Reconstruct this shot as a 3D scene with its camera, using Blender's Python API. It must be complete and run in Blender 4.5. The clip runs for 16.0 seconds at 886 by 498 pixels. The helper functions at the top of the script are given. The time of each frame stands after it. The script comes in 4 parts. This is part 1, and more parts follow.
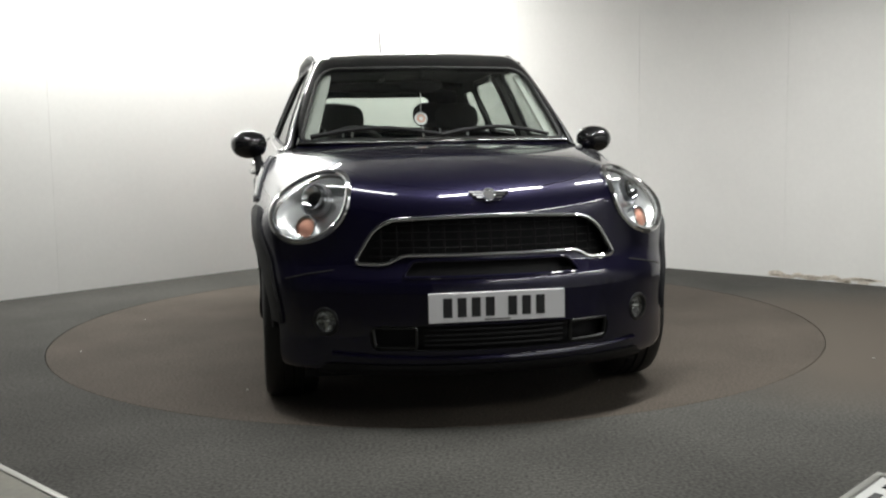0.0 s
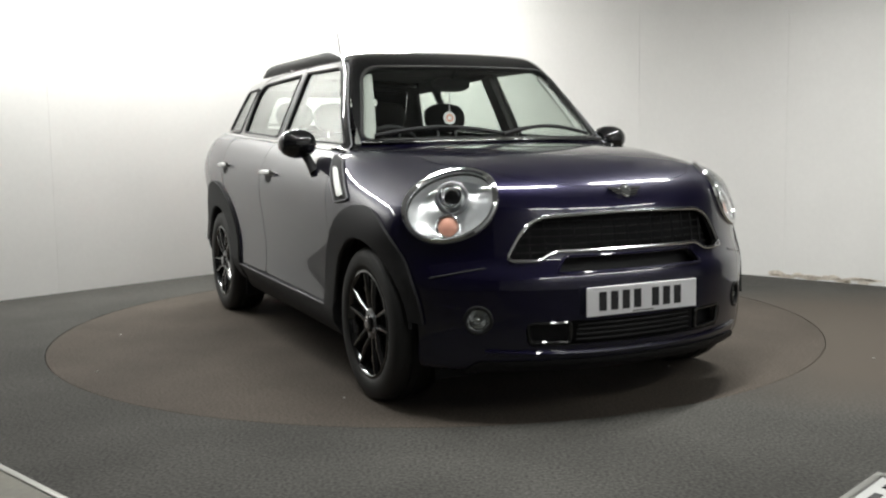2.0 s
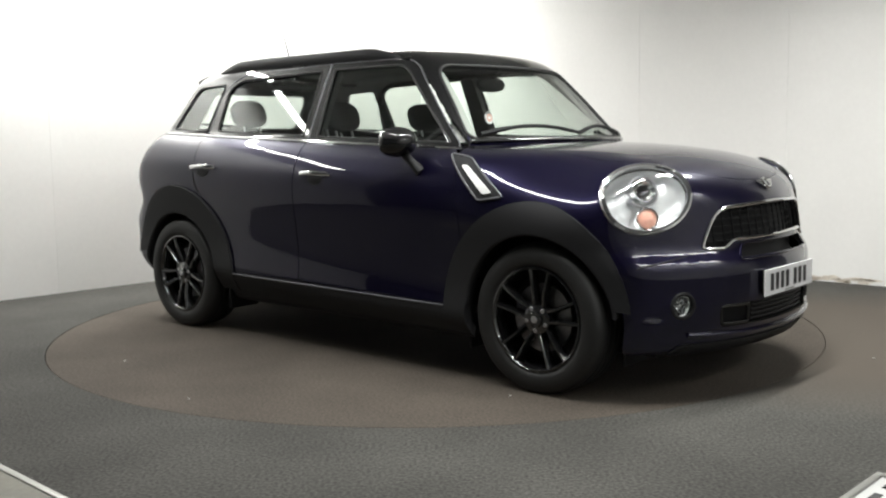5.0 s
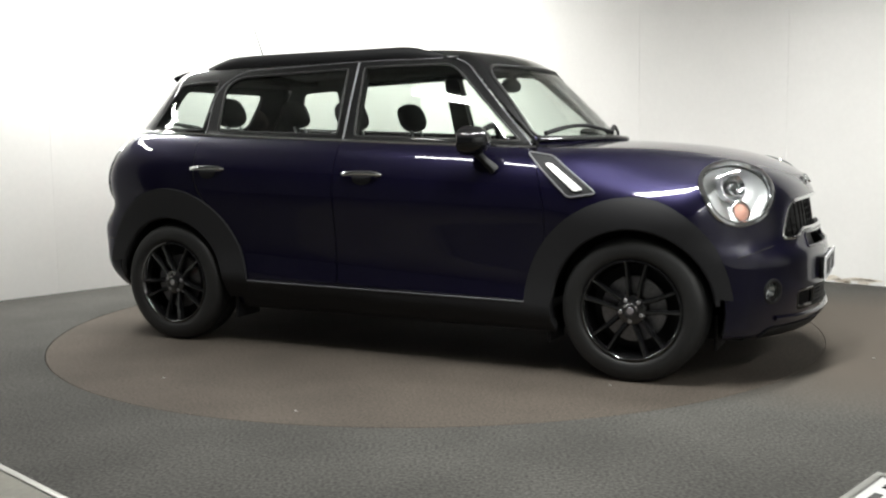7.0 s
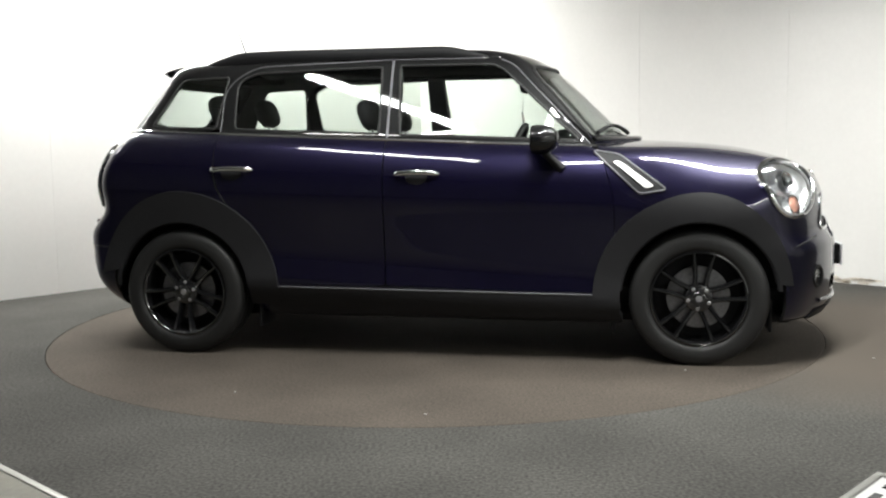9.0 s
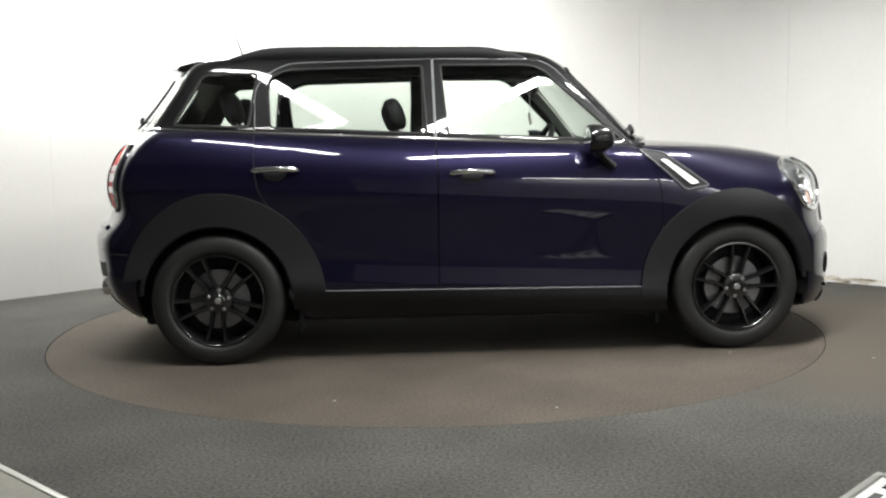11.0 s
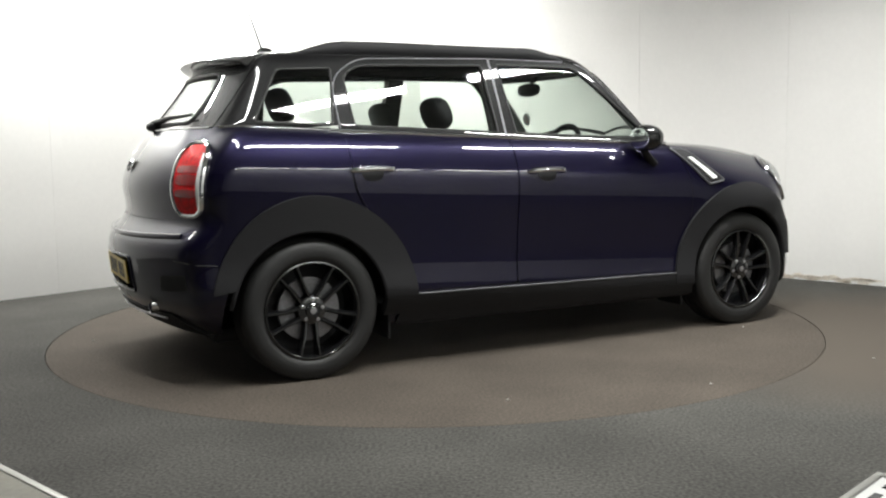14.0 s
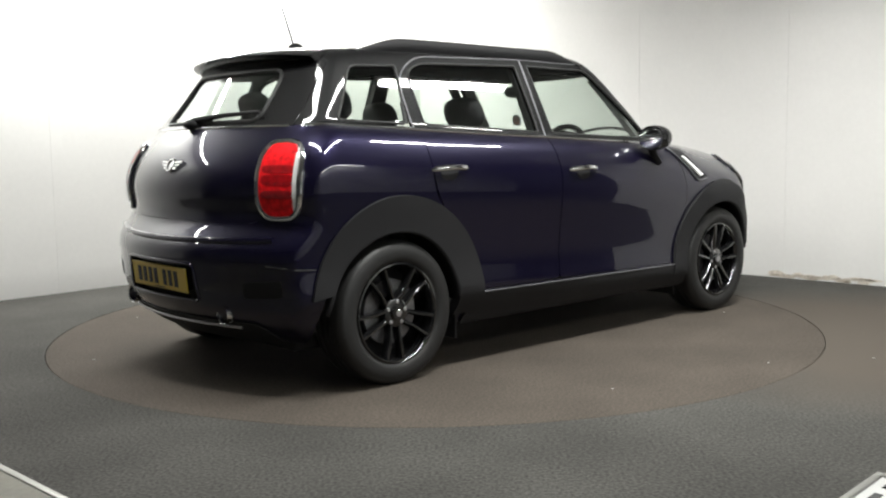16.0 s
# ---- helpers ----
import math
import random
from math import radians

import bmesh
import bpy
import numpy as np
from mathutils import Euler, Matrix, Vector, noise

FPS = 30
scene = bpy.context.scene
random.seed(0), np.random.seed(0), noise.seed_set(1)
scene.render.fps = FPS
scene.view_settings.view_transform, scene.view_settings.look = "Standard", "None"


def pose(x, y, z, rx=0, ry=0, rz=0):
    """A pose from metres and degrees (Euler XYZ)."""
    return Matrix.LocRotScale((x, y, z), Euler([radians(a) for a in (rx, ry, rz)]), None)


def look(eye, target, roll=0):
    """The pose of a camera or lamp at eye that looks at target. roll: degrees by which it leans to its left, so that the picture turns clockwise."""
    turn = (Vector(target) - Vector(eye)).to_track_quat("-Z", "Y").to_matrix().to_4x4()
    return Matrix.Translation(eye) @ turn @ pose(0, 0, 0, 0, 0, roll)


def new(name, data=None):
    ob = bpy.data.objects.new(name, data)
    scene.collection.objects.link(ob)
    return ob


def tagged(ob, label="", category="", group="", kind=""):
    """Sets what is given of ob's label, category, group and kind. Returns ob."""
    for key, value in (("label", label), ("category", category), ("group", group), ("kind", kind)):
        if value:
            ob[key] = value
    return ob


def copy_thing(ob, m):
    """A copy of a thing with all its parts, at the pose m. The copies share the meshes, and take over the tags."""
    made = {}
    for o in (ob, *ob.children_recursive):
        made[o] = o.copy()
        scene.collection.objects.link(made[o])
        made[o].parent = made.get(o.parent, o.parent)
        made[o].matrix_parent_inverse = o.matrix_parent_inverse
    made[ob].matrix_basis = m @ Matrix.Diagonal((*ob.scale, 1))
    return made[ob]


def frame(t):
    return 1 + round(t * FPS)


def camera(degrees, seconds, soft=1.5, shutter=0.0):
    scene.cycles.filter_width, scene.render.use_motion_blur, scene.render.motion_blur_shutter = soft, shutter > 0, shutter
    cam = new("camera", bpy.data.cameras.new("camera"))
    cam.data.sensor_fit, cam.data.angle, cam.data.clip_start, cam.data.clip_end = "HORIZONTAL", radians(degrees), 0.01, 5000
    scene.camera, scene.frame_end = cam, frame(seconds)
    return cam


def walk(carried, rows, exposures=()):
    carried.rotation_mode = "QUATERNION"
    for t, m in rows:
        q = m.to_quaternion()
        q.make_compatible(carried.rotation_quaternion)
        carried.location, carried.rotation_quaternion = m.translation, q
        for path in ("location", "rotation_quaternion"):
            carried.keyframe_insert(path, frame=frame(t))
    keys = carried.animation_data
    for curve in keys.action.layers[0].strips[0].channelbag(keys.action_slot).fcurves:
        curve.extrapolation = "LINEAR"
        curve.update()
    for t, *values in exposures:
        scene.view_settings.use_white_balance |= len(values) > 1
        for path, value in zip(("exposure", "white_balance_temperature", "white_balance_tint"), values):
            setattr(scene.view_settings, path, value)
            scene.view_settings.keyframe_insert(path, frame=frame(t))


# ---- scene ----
from mathutils.bvhtree import BVHTree
from mathutils.geometry import delaunay_2d_cdt

# ---- camera: stands still before the turntable ----
cam = camera(49.17, 16.0, soft=2.2)
STAND = look((0.0, -5.759, 1.074), (0.0421, -0.7897, 0.5252), -0.948)
walk(cam, [(0.0, STAND), (16.0, STAND)],
     exposures=[(0.0, -0.57), (1.0, -0.57), (2.0, -0.50), (3.0, -0.39), (4.0, -0.29), (6.5, -0.13), (8.0, -0.05), (11.5, -0.07), (13.0, -0.13), (16.0, -0.18)])

# ---- world and lamps ----
world = bpy.data.worlds.new("world")
scene.world = world
world.use_nodes = True
world.node_tree.nodes["Background"].inputs[0].default_value = (0.75, 0.8, 0.85, 1)
world.node_tree.nodes["Background"].inputs[1].default_value = 0.04
scene.view_settings.exposure = 0.0

CORNER = Vector((-0.12, 4.17, 0.0))
ALONG_R = Vector((0.727, -0.687, 0.0)).normalized()   # along the right-hand wall, away from the corner
ALONG_L = Vector((-0.697, -0.717, 0.0)).normalized()  # along the left-hand wall, away from the corner
CEILING = 3.15


def tube_light(mid, direction, length, watts, width=0.10):
    data = bpy.data.lights.new("tube_lamp", "AREA")
    data.shape, data.size, data.size_y, data.energy = "RECTANGLE", length, width, watts
    data.color = (0.975, 0.985, 0.95)
    lamp = new("tube_lamp", data)
    turn = Matrix.Rotation(math.atan2(direction.y, direction.x), 4, "Z")
    lamp.matrix_world = Matrix.Translation(mid) @ turn
    return lamp


TUBES = []
for s, watts in ((0.8, 60), (2.4, 84), (4.0, 104), (5.6, 26)):    # row beside the left-hand wall, bare tubes
    TUBES.append((CORNER + ALONG_L * s + ALONG_R * 0.42 + Vector((0, 0, 2.93)), ALONG_L, watts, 180))
for s in (2.02, 4.0):                                 # two on the open side, parallel to it
    TUBES.append((CORNER + ALONG_L * s + ALONG_R * 4.97 + Vector((0, 0, 2.93)), ALONG_L, 84, 152))
TUBES.append((CORNER + ALONG_L * 5.0 + ALONG_R * 3.75 + Vector((0, 0, 2.93)), ALONG_R, 40, 165))    # over the open front
for s in (2.2, 3.8, 5.4):                             # row before the pale wall across the workshop
    TUBES.append((CORNER + ALONG_L * s + ALONG_R * 8.5 + Vector((0, 0, 2.93)), ALONG_L, 36, 180))
for mid, way, watts, spread in TUBES:
    lamp = tube_light(mid - Vector((0, 0, 0.045)), way, 1.45, watts)
    lamp.data.spread = radians(spread)


# ---- materials ----
def material(name, color, rough=0.5, metal=0.0, grain=0.0, grain_scale=60.0, bump=0.0, coat=0.0, coord="Object", blotch=0.0, blotch_scale=2.0, spec=0.5):
    m = bpy.data.materials.new(name)
    m.use_nodes = True
    nodes, links = m.node_tree.nodes, m.node_tree.links
    b = nodes["Principled BSDF"]
    b.inputs["Base Color"].default_value = (*color, 1)
    b.inputs["Roughness"].default_value = rough
    b.inputs["Metallic"].default_value = metal
    b.inputs["Coat Weight"].default_value = coat
    b.inputs["Coat Roughness"].default_value = 0.03
    b.inputs["Specular IOR Level"].default_value = spec
    if grain or bump or blotch:
        tc = nodes.new("ShaderNodeTexCoord")
        fine = nodes.new("ShaderNodeTexNoise")
        fine.inputs["Scale"].default_value, fine.inputs["Detail"].default_value = grain_scale, 5
        links.new(tc.outputs[coord], fine.inputs["Vector"])
        big = nodes.new("ShaderNodeTexNoise")
        big.inputs["Scale"].default_value, big.inputs["Detail"].default_value = blotch_scale, 4
        links.new(tc.outputs[coord], big.inputs["Vector"])
        f = nodes.new("ShaderNodeMapRange")
        f.inputs["From Min"].default_value, f.inputs["From Max"].default_value = 0.25, 0.75
        f.inputs["To Min"].default_value, f.inputs["To Max"].default_value = 1 - grain, 1 + grain
        links.new(fine.outputs["Fac"], f.inputs["Value"])
        g = nodes.new("ShaderNodeMapRange")
        g.inputs["From Min"].default_value, g.inputs["From Max"].default_value = 0.3, 0.7
        g.inputs["To Min"].default_value, g.inputs["To Max"].default_value = 1 - blotch, 1 + blotch
        links.new(big.outputs["Fac"], g.inputs["Value"])
        mul = nodes.new("ShaderNodeMath")
        mul.operation = "MULTIPLY"
        links.new(f.outputs[0], mul.inputs[0])
        links.new(g.outputs[0], mul.inputs[1])
        sc = nodes.new("ShaderNodeVectorMath")
        sc.operation = "SCALE"
        sc.inputs[0].default_value = color
        links.new(mul.outputs[0], sc.inputs["Scale"])
        links.new(sc.outputs[0], b.inputs["Base Color"])
        if bump:
            bm_ = nodes.new("ShaderNodeBump")
            bm_.inputs["Strength"].default_value, bm_.inputs["Distance"].default_value = bump, 0.004
            links.new(fine.outputs["Fac"], bm_.inputs["Height"])
            links.new(bm_.outputs[0], b.inputs["Normal"])
    return m


def glass_material(name, tint, gloss=1.0, rough=0.02):
    """A clear sheet: tinted see-through with a mirror gloss on top."""
    m = bpy.data.materials.new(name)
    m.use_nodes = True
    nodes, links = m.node_tree.nodes, m.node_tree.links
    nodes.clear()
    out = nodes.new("ShaderNodeOutputMaterial")
    see = nodes.new("ShaderNodeBsdfTransparent")
    see.inputs[0].default_value = (*tint, 1)
    shine = nodes.new("ShaderNodeBsdfGlossy")
    shine.inputs["Roughness"].default_value = rough
    fres = nodes.new("ShaderNodeLayerWeight")
    fres.inputs["Blend"].default_value = 0.5
    power = nodes.new("ShaderNodeMath")
    power.operation = "POWER"
    power.inputs[1].default_value = 4.0
    mul = nodes.new("ShaderNodeMath")
    mul.operation = "MULTIPLY_ADD"
    mul.inputs[1].default_value = 0.8 * gloss
    mul.inputs[2].default_value = 0.045 * gloss
    mix = nodes.new("ShaderNodeMixShader")
    links.new(fres.outputs["Facing"], power.inputs[0])
    links.new(power.outputs[0], mul.inputs[0])
    links.new(mul.outputs[0], mix.inputs[0])
    links.new(see.outputs[0], mix.inputs[1])
    links.new(shine.outputs[0], mix.inputs[2])
    links.new(mix.outputs[0], out.inputs[0])
    return m


PAINT = material("purple_black_metallic_paint", (0.0055, 0.0042, 0.0205), 0.33, 0.6, grain=0.25, grain_scale=900, coat=1.0, spec=0.12)
ROOF_BLACK = material("gloss_black_paint", (0.0035, 0.0035, 0.004), 0.45, 0.0, coat=1.0, spec=0.1, grain=0.1, grain_scale=300)
CLADDING = material("dark_grey_moulded_plastic", (0.012, 0.012, 0.0135), 0.62, spec=0.3, grain=0.15, grain_scale=400, bump=0.15, blotch=0.1)
BLACK = material("matt_black_plastic", (0.007, 0.007, 0.008), 0.6, spec=0.3, grain=0.2, grain_scale=200)
SEAL = material("black_rubber_seal", (0.006, 0.006, 0.006), 0.6)
TYRE = material("tyre_rubber", (0.010, 0.010, 0.010), 0.55, grain=0.2, grain_scale=120, bump=0.2)
RIM = material("gloss_black_alloy", (0.006, 0.006, 0.0065), 0.14, 0.0, coat=1.0, grain=0.15, grain_scale=150)
DISC = material("brake_disc_steel", (0.25, 0.25, 0.26), 0.4, 0.9, grain=0.2, grain_scale=90)
CHROME = material("chrome", (0.78, 0.79, 0.8), 0.09, 1.0)
SATIN = material("satin_silver_trim", (0.5, 0.5, 0.52), 0.3, 0.9)
DULL = material("dull_grey_trim", (0.13, 0.13, 0.14), 0.45, 0.5)
BRIGHT = material("bright_silver_inset", (0.85, 0.85, 0.84), 0.35, 0.3)
REFLECTOR = material("headlamp_reflector", (0.90, 0.91, 0.92), 0.28, 0.6, grain=0.12, grain_scale=22, bump=0.6)
AMBER = material("amber_bulb_cover", (0.80, 0.40, 0.30), 0.3, coat=0.6)
RED = material("red_lamp_plastic", (0.72, 0.010, 0.014), 0.4, coat=0.05, grain=0.4, grain_scale=38, bump=0.6, spec=0.12)
DARK_RED = material("deep_red_lamp_plastic", (0.30, 0.005, 0.008), 0.15, coat=1.0, grain=0.4, grain_scale=45, bump=0.5)
PLATE_W = material("white_reflective_plate", (0.78, 0.78, 0.80), 0.4)
PLATE_Y = material("yellow_reflective_plate", (0.64, 0.46, 0.06), 0.4)
INK = material("black_plate_characters", (0.012, 0.012, 0.014), 0.5)
CLOTH = material("anthracite_seat_cloth", (0.018, 0.018, 0.020), 0.85, grain=0.3, grain_scale=250, bump=0.3)
LINING = material("grey_headlining", (0.035, 0.035, 0.036), 0.9, grain=0.15, grain_scale=300)
PILLAR_TRIM = material("pale_grey_pillar_trim", (0.32, 0.33, 0.31), 0.7, grain=0.05, grain_scale=200)
GLASS = glass_material("green_tinted_car_glass", (0.935, 0.965, 0.945))
LENS = glass_material("clear_lamp_lens", (0.96, 0.97, 0.97))


# ---- building helpers ----
def part(name, bm, mat, parent=None, label="", smooth=True, angle=35):
    me = bpy.data.meshes.new(name)
    bm.to_mesh(me)
    bm.free()
    me.materials.append(mat)
    if smooth:
        me.polygons.foreach_set("use_smooth", [True] * len(me.polygons))
        me.set_sharp_from_angle(angle=radians(angle))
    ob = new(name, me)
    if parent is not None:
        ob.parent = parent
    if label:
        ob["label"] = label
    return ob


def empty(name, parent=None):
    ob = new(name)
    if parent is not None:
        ob.parent = parent
    return ob


def box(bm, lo, hi, bevel=0.0, segments=2):
    made = bmesh.ops.create_cube(bm, size=1.0)["verts"]
    lo, hi = Vector(lo), Vector(hi)
    for v in made:
        v.co = Vector([(lo[i] + hi[i]) / 2 + v.co[i] * (hi[i] - lo[i]) for i in range(3)])
    if bevel:
        edges = list({e for v in made for e in v.link_edges})
        made = bmesh.ops.bevel(bm, geom=edges, offset=bevel, segments=segments, profile=0.5, affect="EDGES")["verts"]
    return made


def tube(bm, points, radius, sides=8, closed=False, flat=1.0, up=Vector((0, 0, 1))):
    """A rod along points; radius may be a list."""
    points = [Vector(p) for p in points]
    n = len(points)
    rings = []
    for i, p in enumerate(points):
        a = points[(i - 1) % n] if closed or i else points[0]
        b = points[(i + 1) % n] if closed or i < n - 1 else points[-1]
        d = (b - a).normalized()
        s = d.cross(up)
        s = s.normalized() if s.length > 1e-4 else Vector((1, 0, 0))
        w = s.cross(d).normalized()
        r = radius[i] if isinstance(radius, (list, tuple)) else radius
        rings.append([bm.verts.new(p + s * r * math.cos(k * math.tau / sides) + w * r * flat * math.sin(k * math.tau / sides)) for k in range(sides)])
    for i in range(n if closed else n - 1):
        A, B = rings[i], rings[(i + 1) % n]
        for k in range(sides):
            bm.faces.new((A[k], A[(k + 1) % sides], B[(k + 1) % sides], B[k]))
    if not closed:
        bm.faces.new(rings[0][::-1])
        bm.faces.new(rings[-1])


def lathe(bm, profile, turn=Matrix(), steps=48):
    """Turns a profile of (radius, height) round the local z axis."""
    rings = []
    for r, z in profile:
        if r < 1e-6:
            rings.append([bm.verts.new(turn @ Vector((0, 0, z)))])
        else:
            rings.append([bm.verts.new(turn @ Vector((r * math.cos(k * math.tau / steps), r * math.sin(k * math.tau / steps), z))) for k in range(steps)])
    for A, B in zip(rings, rings[1:]):
        for k in range(steps):
            q = (k + 1) % steps
            if len(A) == 1:
                bm.faces.new((A[0], B[q], B[k]))
            elif len(B) == 1:
                bm.faces.new((A[k], A[q], B[0]))
            else:
                bm.faces.new((A[k], A[q], B[q], B[k]))


def ball(bm, centre, size, u=20, v=14, power=1.0):
    """A rounded lump with three half-axes; power below 1 makes it boxier."""
    made = bmesh.ops.create_uvsphere(bm, u_segments=u, v_segments=v, radius=1.0)["verts"]
    for w in made:
        w.co = Vector([centre[i] + size[i] * math.copysign(abs(w.co[i]) ** power, w.co[i]) for i in range(3)])
    return made


def rounded(points, radius=0.04, steps=5):
    """Rounds the corners of a closed outline; a point may carry its own radius."""
    out, n = [], len(points)
    for i in range(n):
        p, a, b = Vector(points[i][:2]), Vector(points[i - 1][:2]), Vector(points[(i + 1) % n][:2])
        r = points[i][2] if len(points[i]) > 2 else radius
        da, db = (a - p), (b - p)
        r = min(r, da.length * 0.45, db.length * 0.45)
        p0, p1 = p + da.normalized() * r, p + db.normalized() * r
        for k in range(steps + 1):
            t = k / steps
            out.append((1 - t) ** 2 * p0 + 2 * t * (1 - t) * p + t * t * p1)
    return out


def ellipse(cx, cy, rx, ry, n=40, power=1.0, turn=0.0):
    out = []
    for k in range(n):
        a = k * math.tau / n
        x, y = math.copysign(abs(math.cos(a)) ** power, math.cos(a)) * rx, math.copysign(abs(math.sin(a)) ** power, math.sin(a)) * ry
        out.append(Vector((cx + x * math.cos(turn) - y * math.sin(turn), cy + x * math.sin(turn) + y * math.cos(turn))))
    return out


def grown(outline, d):
    """The outline moved outwards by d (inwards below 0)."""
    n = len(outline)
    area = sum(outline[i - 1].x * outline[i].y - outline[i].x * outline[i - 1].y for i in range(n))
    sign = 1 if area > 0 else -1
    out = []
    for i in range(n):
        e0, e1 = outline[i] - outline[i - 1], outline[(i + 1) % n] - outline[i]
        m = Vector((0, 0))
        for e in (e0, e1):
            if e.length > 1e-9:
                m += Vector((e.y, -e.x)).normalized()
        m = m.normalized() if m.length > 1e-6 else Vector((0, 0))
        out.append(outline[i] + m * d * sign)
    return out


# ---- the car's skin: one smooth closed form f(x, y, z) = 0, x to the front, z up ----
def spline(xs, ys):
    """A natural cubic through the points, straight beyond its ends."""
    xs, ys = np.array(xs, float), np.array(ys, float)
    n, h = len(xs), np.diff(xs)
    A, r = np.eye(n), np.zeros(n)
    for i in range(1, n - 1):
        A[i, i - 1:i + 2] = h[i - 1], 2 * (h[i - 1] + h[i]), h[i]
        r[i] = 6 * ((ys[i + 1] - ys[i]) / h[i] - (ys[i] - ys[i - 1]) / h[i - 1])
    m = np.linalg.solve(A, r)

    def exact(x):
        x = np.asarray(x, float)
        c = np.clip(x, xs[0], xs[-1])
        i = np.clip(np.searchsorted(xs, c) - 1, 0, n - 2)
        a, b = (xs[i + 1] - c) / h[i], (c - xs[i]) / h[i]
        y = a * ys[i] + b * ys[i + 1] + ((a ** 3 - a) * m[i] + (b ** 3 - b) * m[i + 1]) * h[i] ** 2 / 6
        s0 = (ys[1] - ys[0]) / h[0] - h[0] * m[1] / 6
        s1 = (ys[-1] - ys[-2]) / h[-1] + h[-1] * m[-2] / 6
        return y + np.where(x < xs[0], (x - xs[0]) * s0, 0) + np.where(x > xs[-1], (x - xs[-1]) * s1, 0)

    grid = np.linspace(-3.5, 3.5, 7001)
    table = exact(grid)

    def value(x):
        return np.interp(x, grid, table)
    return value


def smax(a, b, k):
    h = np.maximum(k - np.abs(a - b), 0) / k
    return np.maximum(a, b) + h ** 3 * k / 6


def step01(x, a, b):
    t = np.clip((x - a) / (b - a), 0, 1)
    return t * t * (3 - 2 * t)


BONNET = spline([0.4, 0.8, 1.1, 1.45, 1.69, 1.83, 1.93, 2.0], [1.085, 1.078, 1.065, 1.036, 0.99, 0.938, 0.878, 0.82])
SCREEN = spline([0.2, 0.45, 0.7, 0.97, 1.3], [1.76, 1.565, 1.345, 1.075, 0.74])
ROOF = spline([-2.0, -1.7, -1.3, -0.8, -0.2, 0.2, 0.45, 0.7], [1.41, 1.478, 1.53, 1.558, 1.568, 1.56, 1.532, 1.475])
NOSE = spline([0.15, 0.25, 0.38, 0.5, 0.56, 0.615, 0.68, 0.78, 0.86, 1.0], [1.985, 2.018, 2.035, 2.035, 2.028, 1.998, 1.982, 1.966, 1.952, 1.915])
TAIL = spline([0.15, 0.28, 0.4, 0.55, 0.64, 0.69, 0.735, 0.85, 1.0, 1.12, 1.3, 1.5], [-1.72, -1.93, -2.01, -2.028, -2.02, -1.98, -1.945, -1.947, -1.91, -1.825, -1.675, -1.53])
FLANK = spline([0.12, 0.22, 0.33, 0.39, 0.46, 0.56, 0.68, 0.80, 0.88, 0.93, 0.97, 1.02, 1.06], [0.72, 0.80, 0.858, 0.857, 0.853, 0.857, 0.869, 0.882, 0.879, 0.867, 0.851, 0.829, 0.810])
TAPER = spline([-2.1, -1.8, -1.5, -1.1, 0, 1.1, 1.45, 1.7, 1.9, 2.1], [0.92, 0.965, 0.992, 1, 1, 1, 0.99, 0.945, 0.88, 0.80])
CABIN = spline([-2.0, -1.6, -1.0, 0.0, 0.5, 1.0], [0.65, 0.715, 0.755, 0.765, 0.755, 0.735])


def belt(x):
    return 1.075 - 0.048 * x


def skin(p):
    x, y, z = p[..., 0], np.abs(p[..., 1]), p[..., 2]
    y2 = y * y
    xf, xr = x + 0.34 * y2 + 0.24 * y2 * y2, x - (0.31 - 0.02 * step01(z, 0.60, 0.80) + 0.06 * step01(z, 1.02, 1.2)) * y2
    crown = z + 0.07 * y2
    bonnet = (z + 0.06 * y2 - BONNET(x + 0.16 * y2)) * 0.96
    screen = (z - SCREEN(x + 0.40 * y2)) * 0.72
    roof = crown - ROOF(x - 0.05 * y2)
    cab_top = smax(roof, screen, 0.10)
    over = np.maximum(z - belt(x), -0.03)
    wide = (y - (CABIN(x) - over * 0.42 - 0.10 * np.maximum(over, 0) ** 2)) * 0.9
    cabin = smax(cab_top, wide, 0.09)
    zz = z - (belt(x) - 1.07)
    low_wide = y - FLANK(zz) * TAPER(x) + 2.0 * np.maximum(z - 0.68, 0) ** 2 * step01(x, 0.85, 1.6)
    deck = z - (belt(x) + 0.012)
    low_top = np.where(x > -5, smax(bonnet * step01(x, 0.55, 1.0) + deck * (1 - step01(x, 0.55, 1.0)), low_wide, 0.14), 0)
    k = 0.035
    h = np.maximum(k - np.abs(cabin - low_top), 0) / k
    body = np.minimum(cabin, low_top) - h ** 3 * k / 6
    front = (xf - NOSE(z)) * 0.92
    rear = (TAIL(z) - xr) * 0.92
    body = smax(body, front, 0.11)
    body = smax(body, rear, 0.09)
    return smax(body, 0.20 - z, 0.06)


def slope(p, e=0.004):
    g = np.stack([skin(p + np.array(d) * e) - skin(p - np.array(d) * e) for d in ((1, 0, 0), (0, 1, 0), (0, 0, 1))], -1) / (2 * e)
    return g


def unit(v):
    return v / np.maximum(np.linalg.norm(v, axis=-1, keepdims=True), 1e-9)


def land(start, way, reach=3.0):
    """Where rays from start along way first meet the skin."""
    start, way = np.asarray(start, float), np.asarray(way, float)
    way = way / np.linalg.norm(way)
    t = np.zeros(len(start))
    for _ in range(90):
        move = np.clip(skin(start + t[:, None] * way) * 0.6, -0.05, 0.05)
        t = np.minimum(t + move, reach)
        if np.abs(move).max() < 1e-5:
            break
    return start + t[:, None] * way


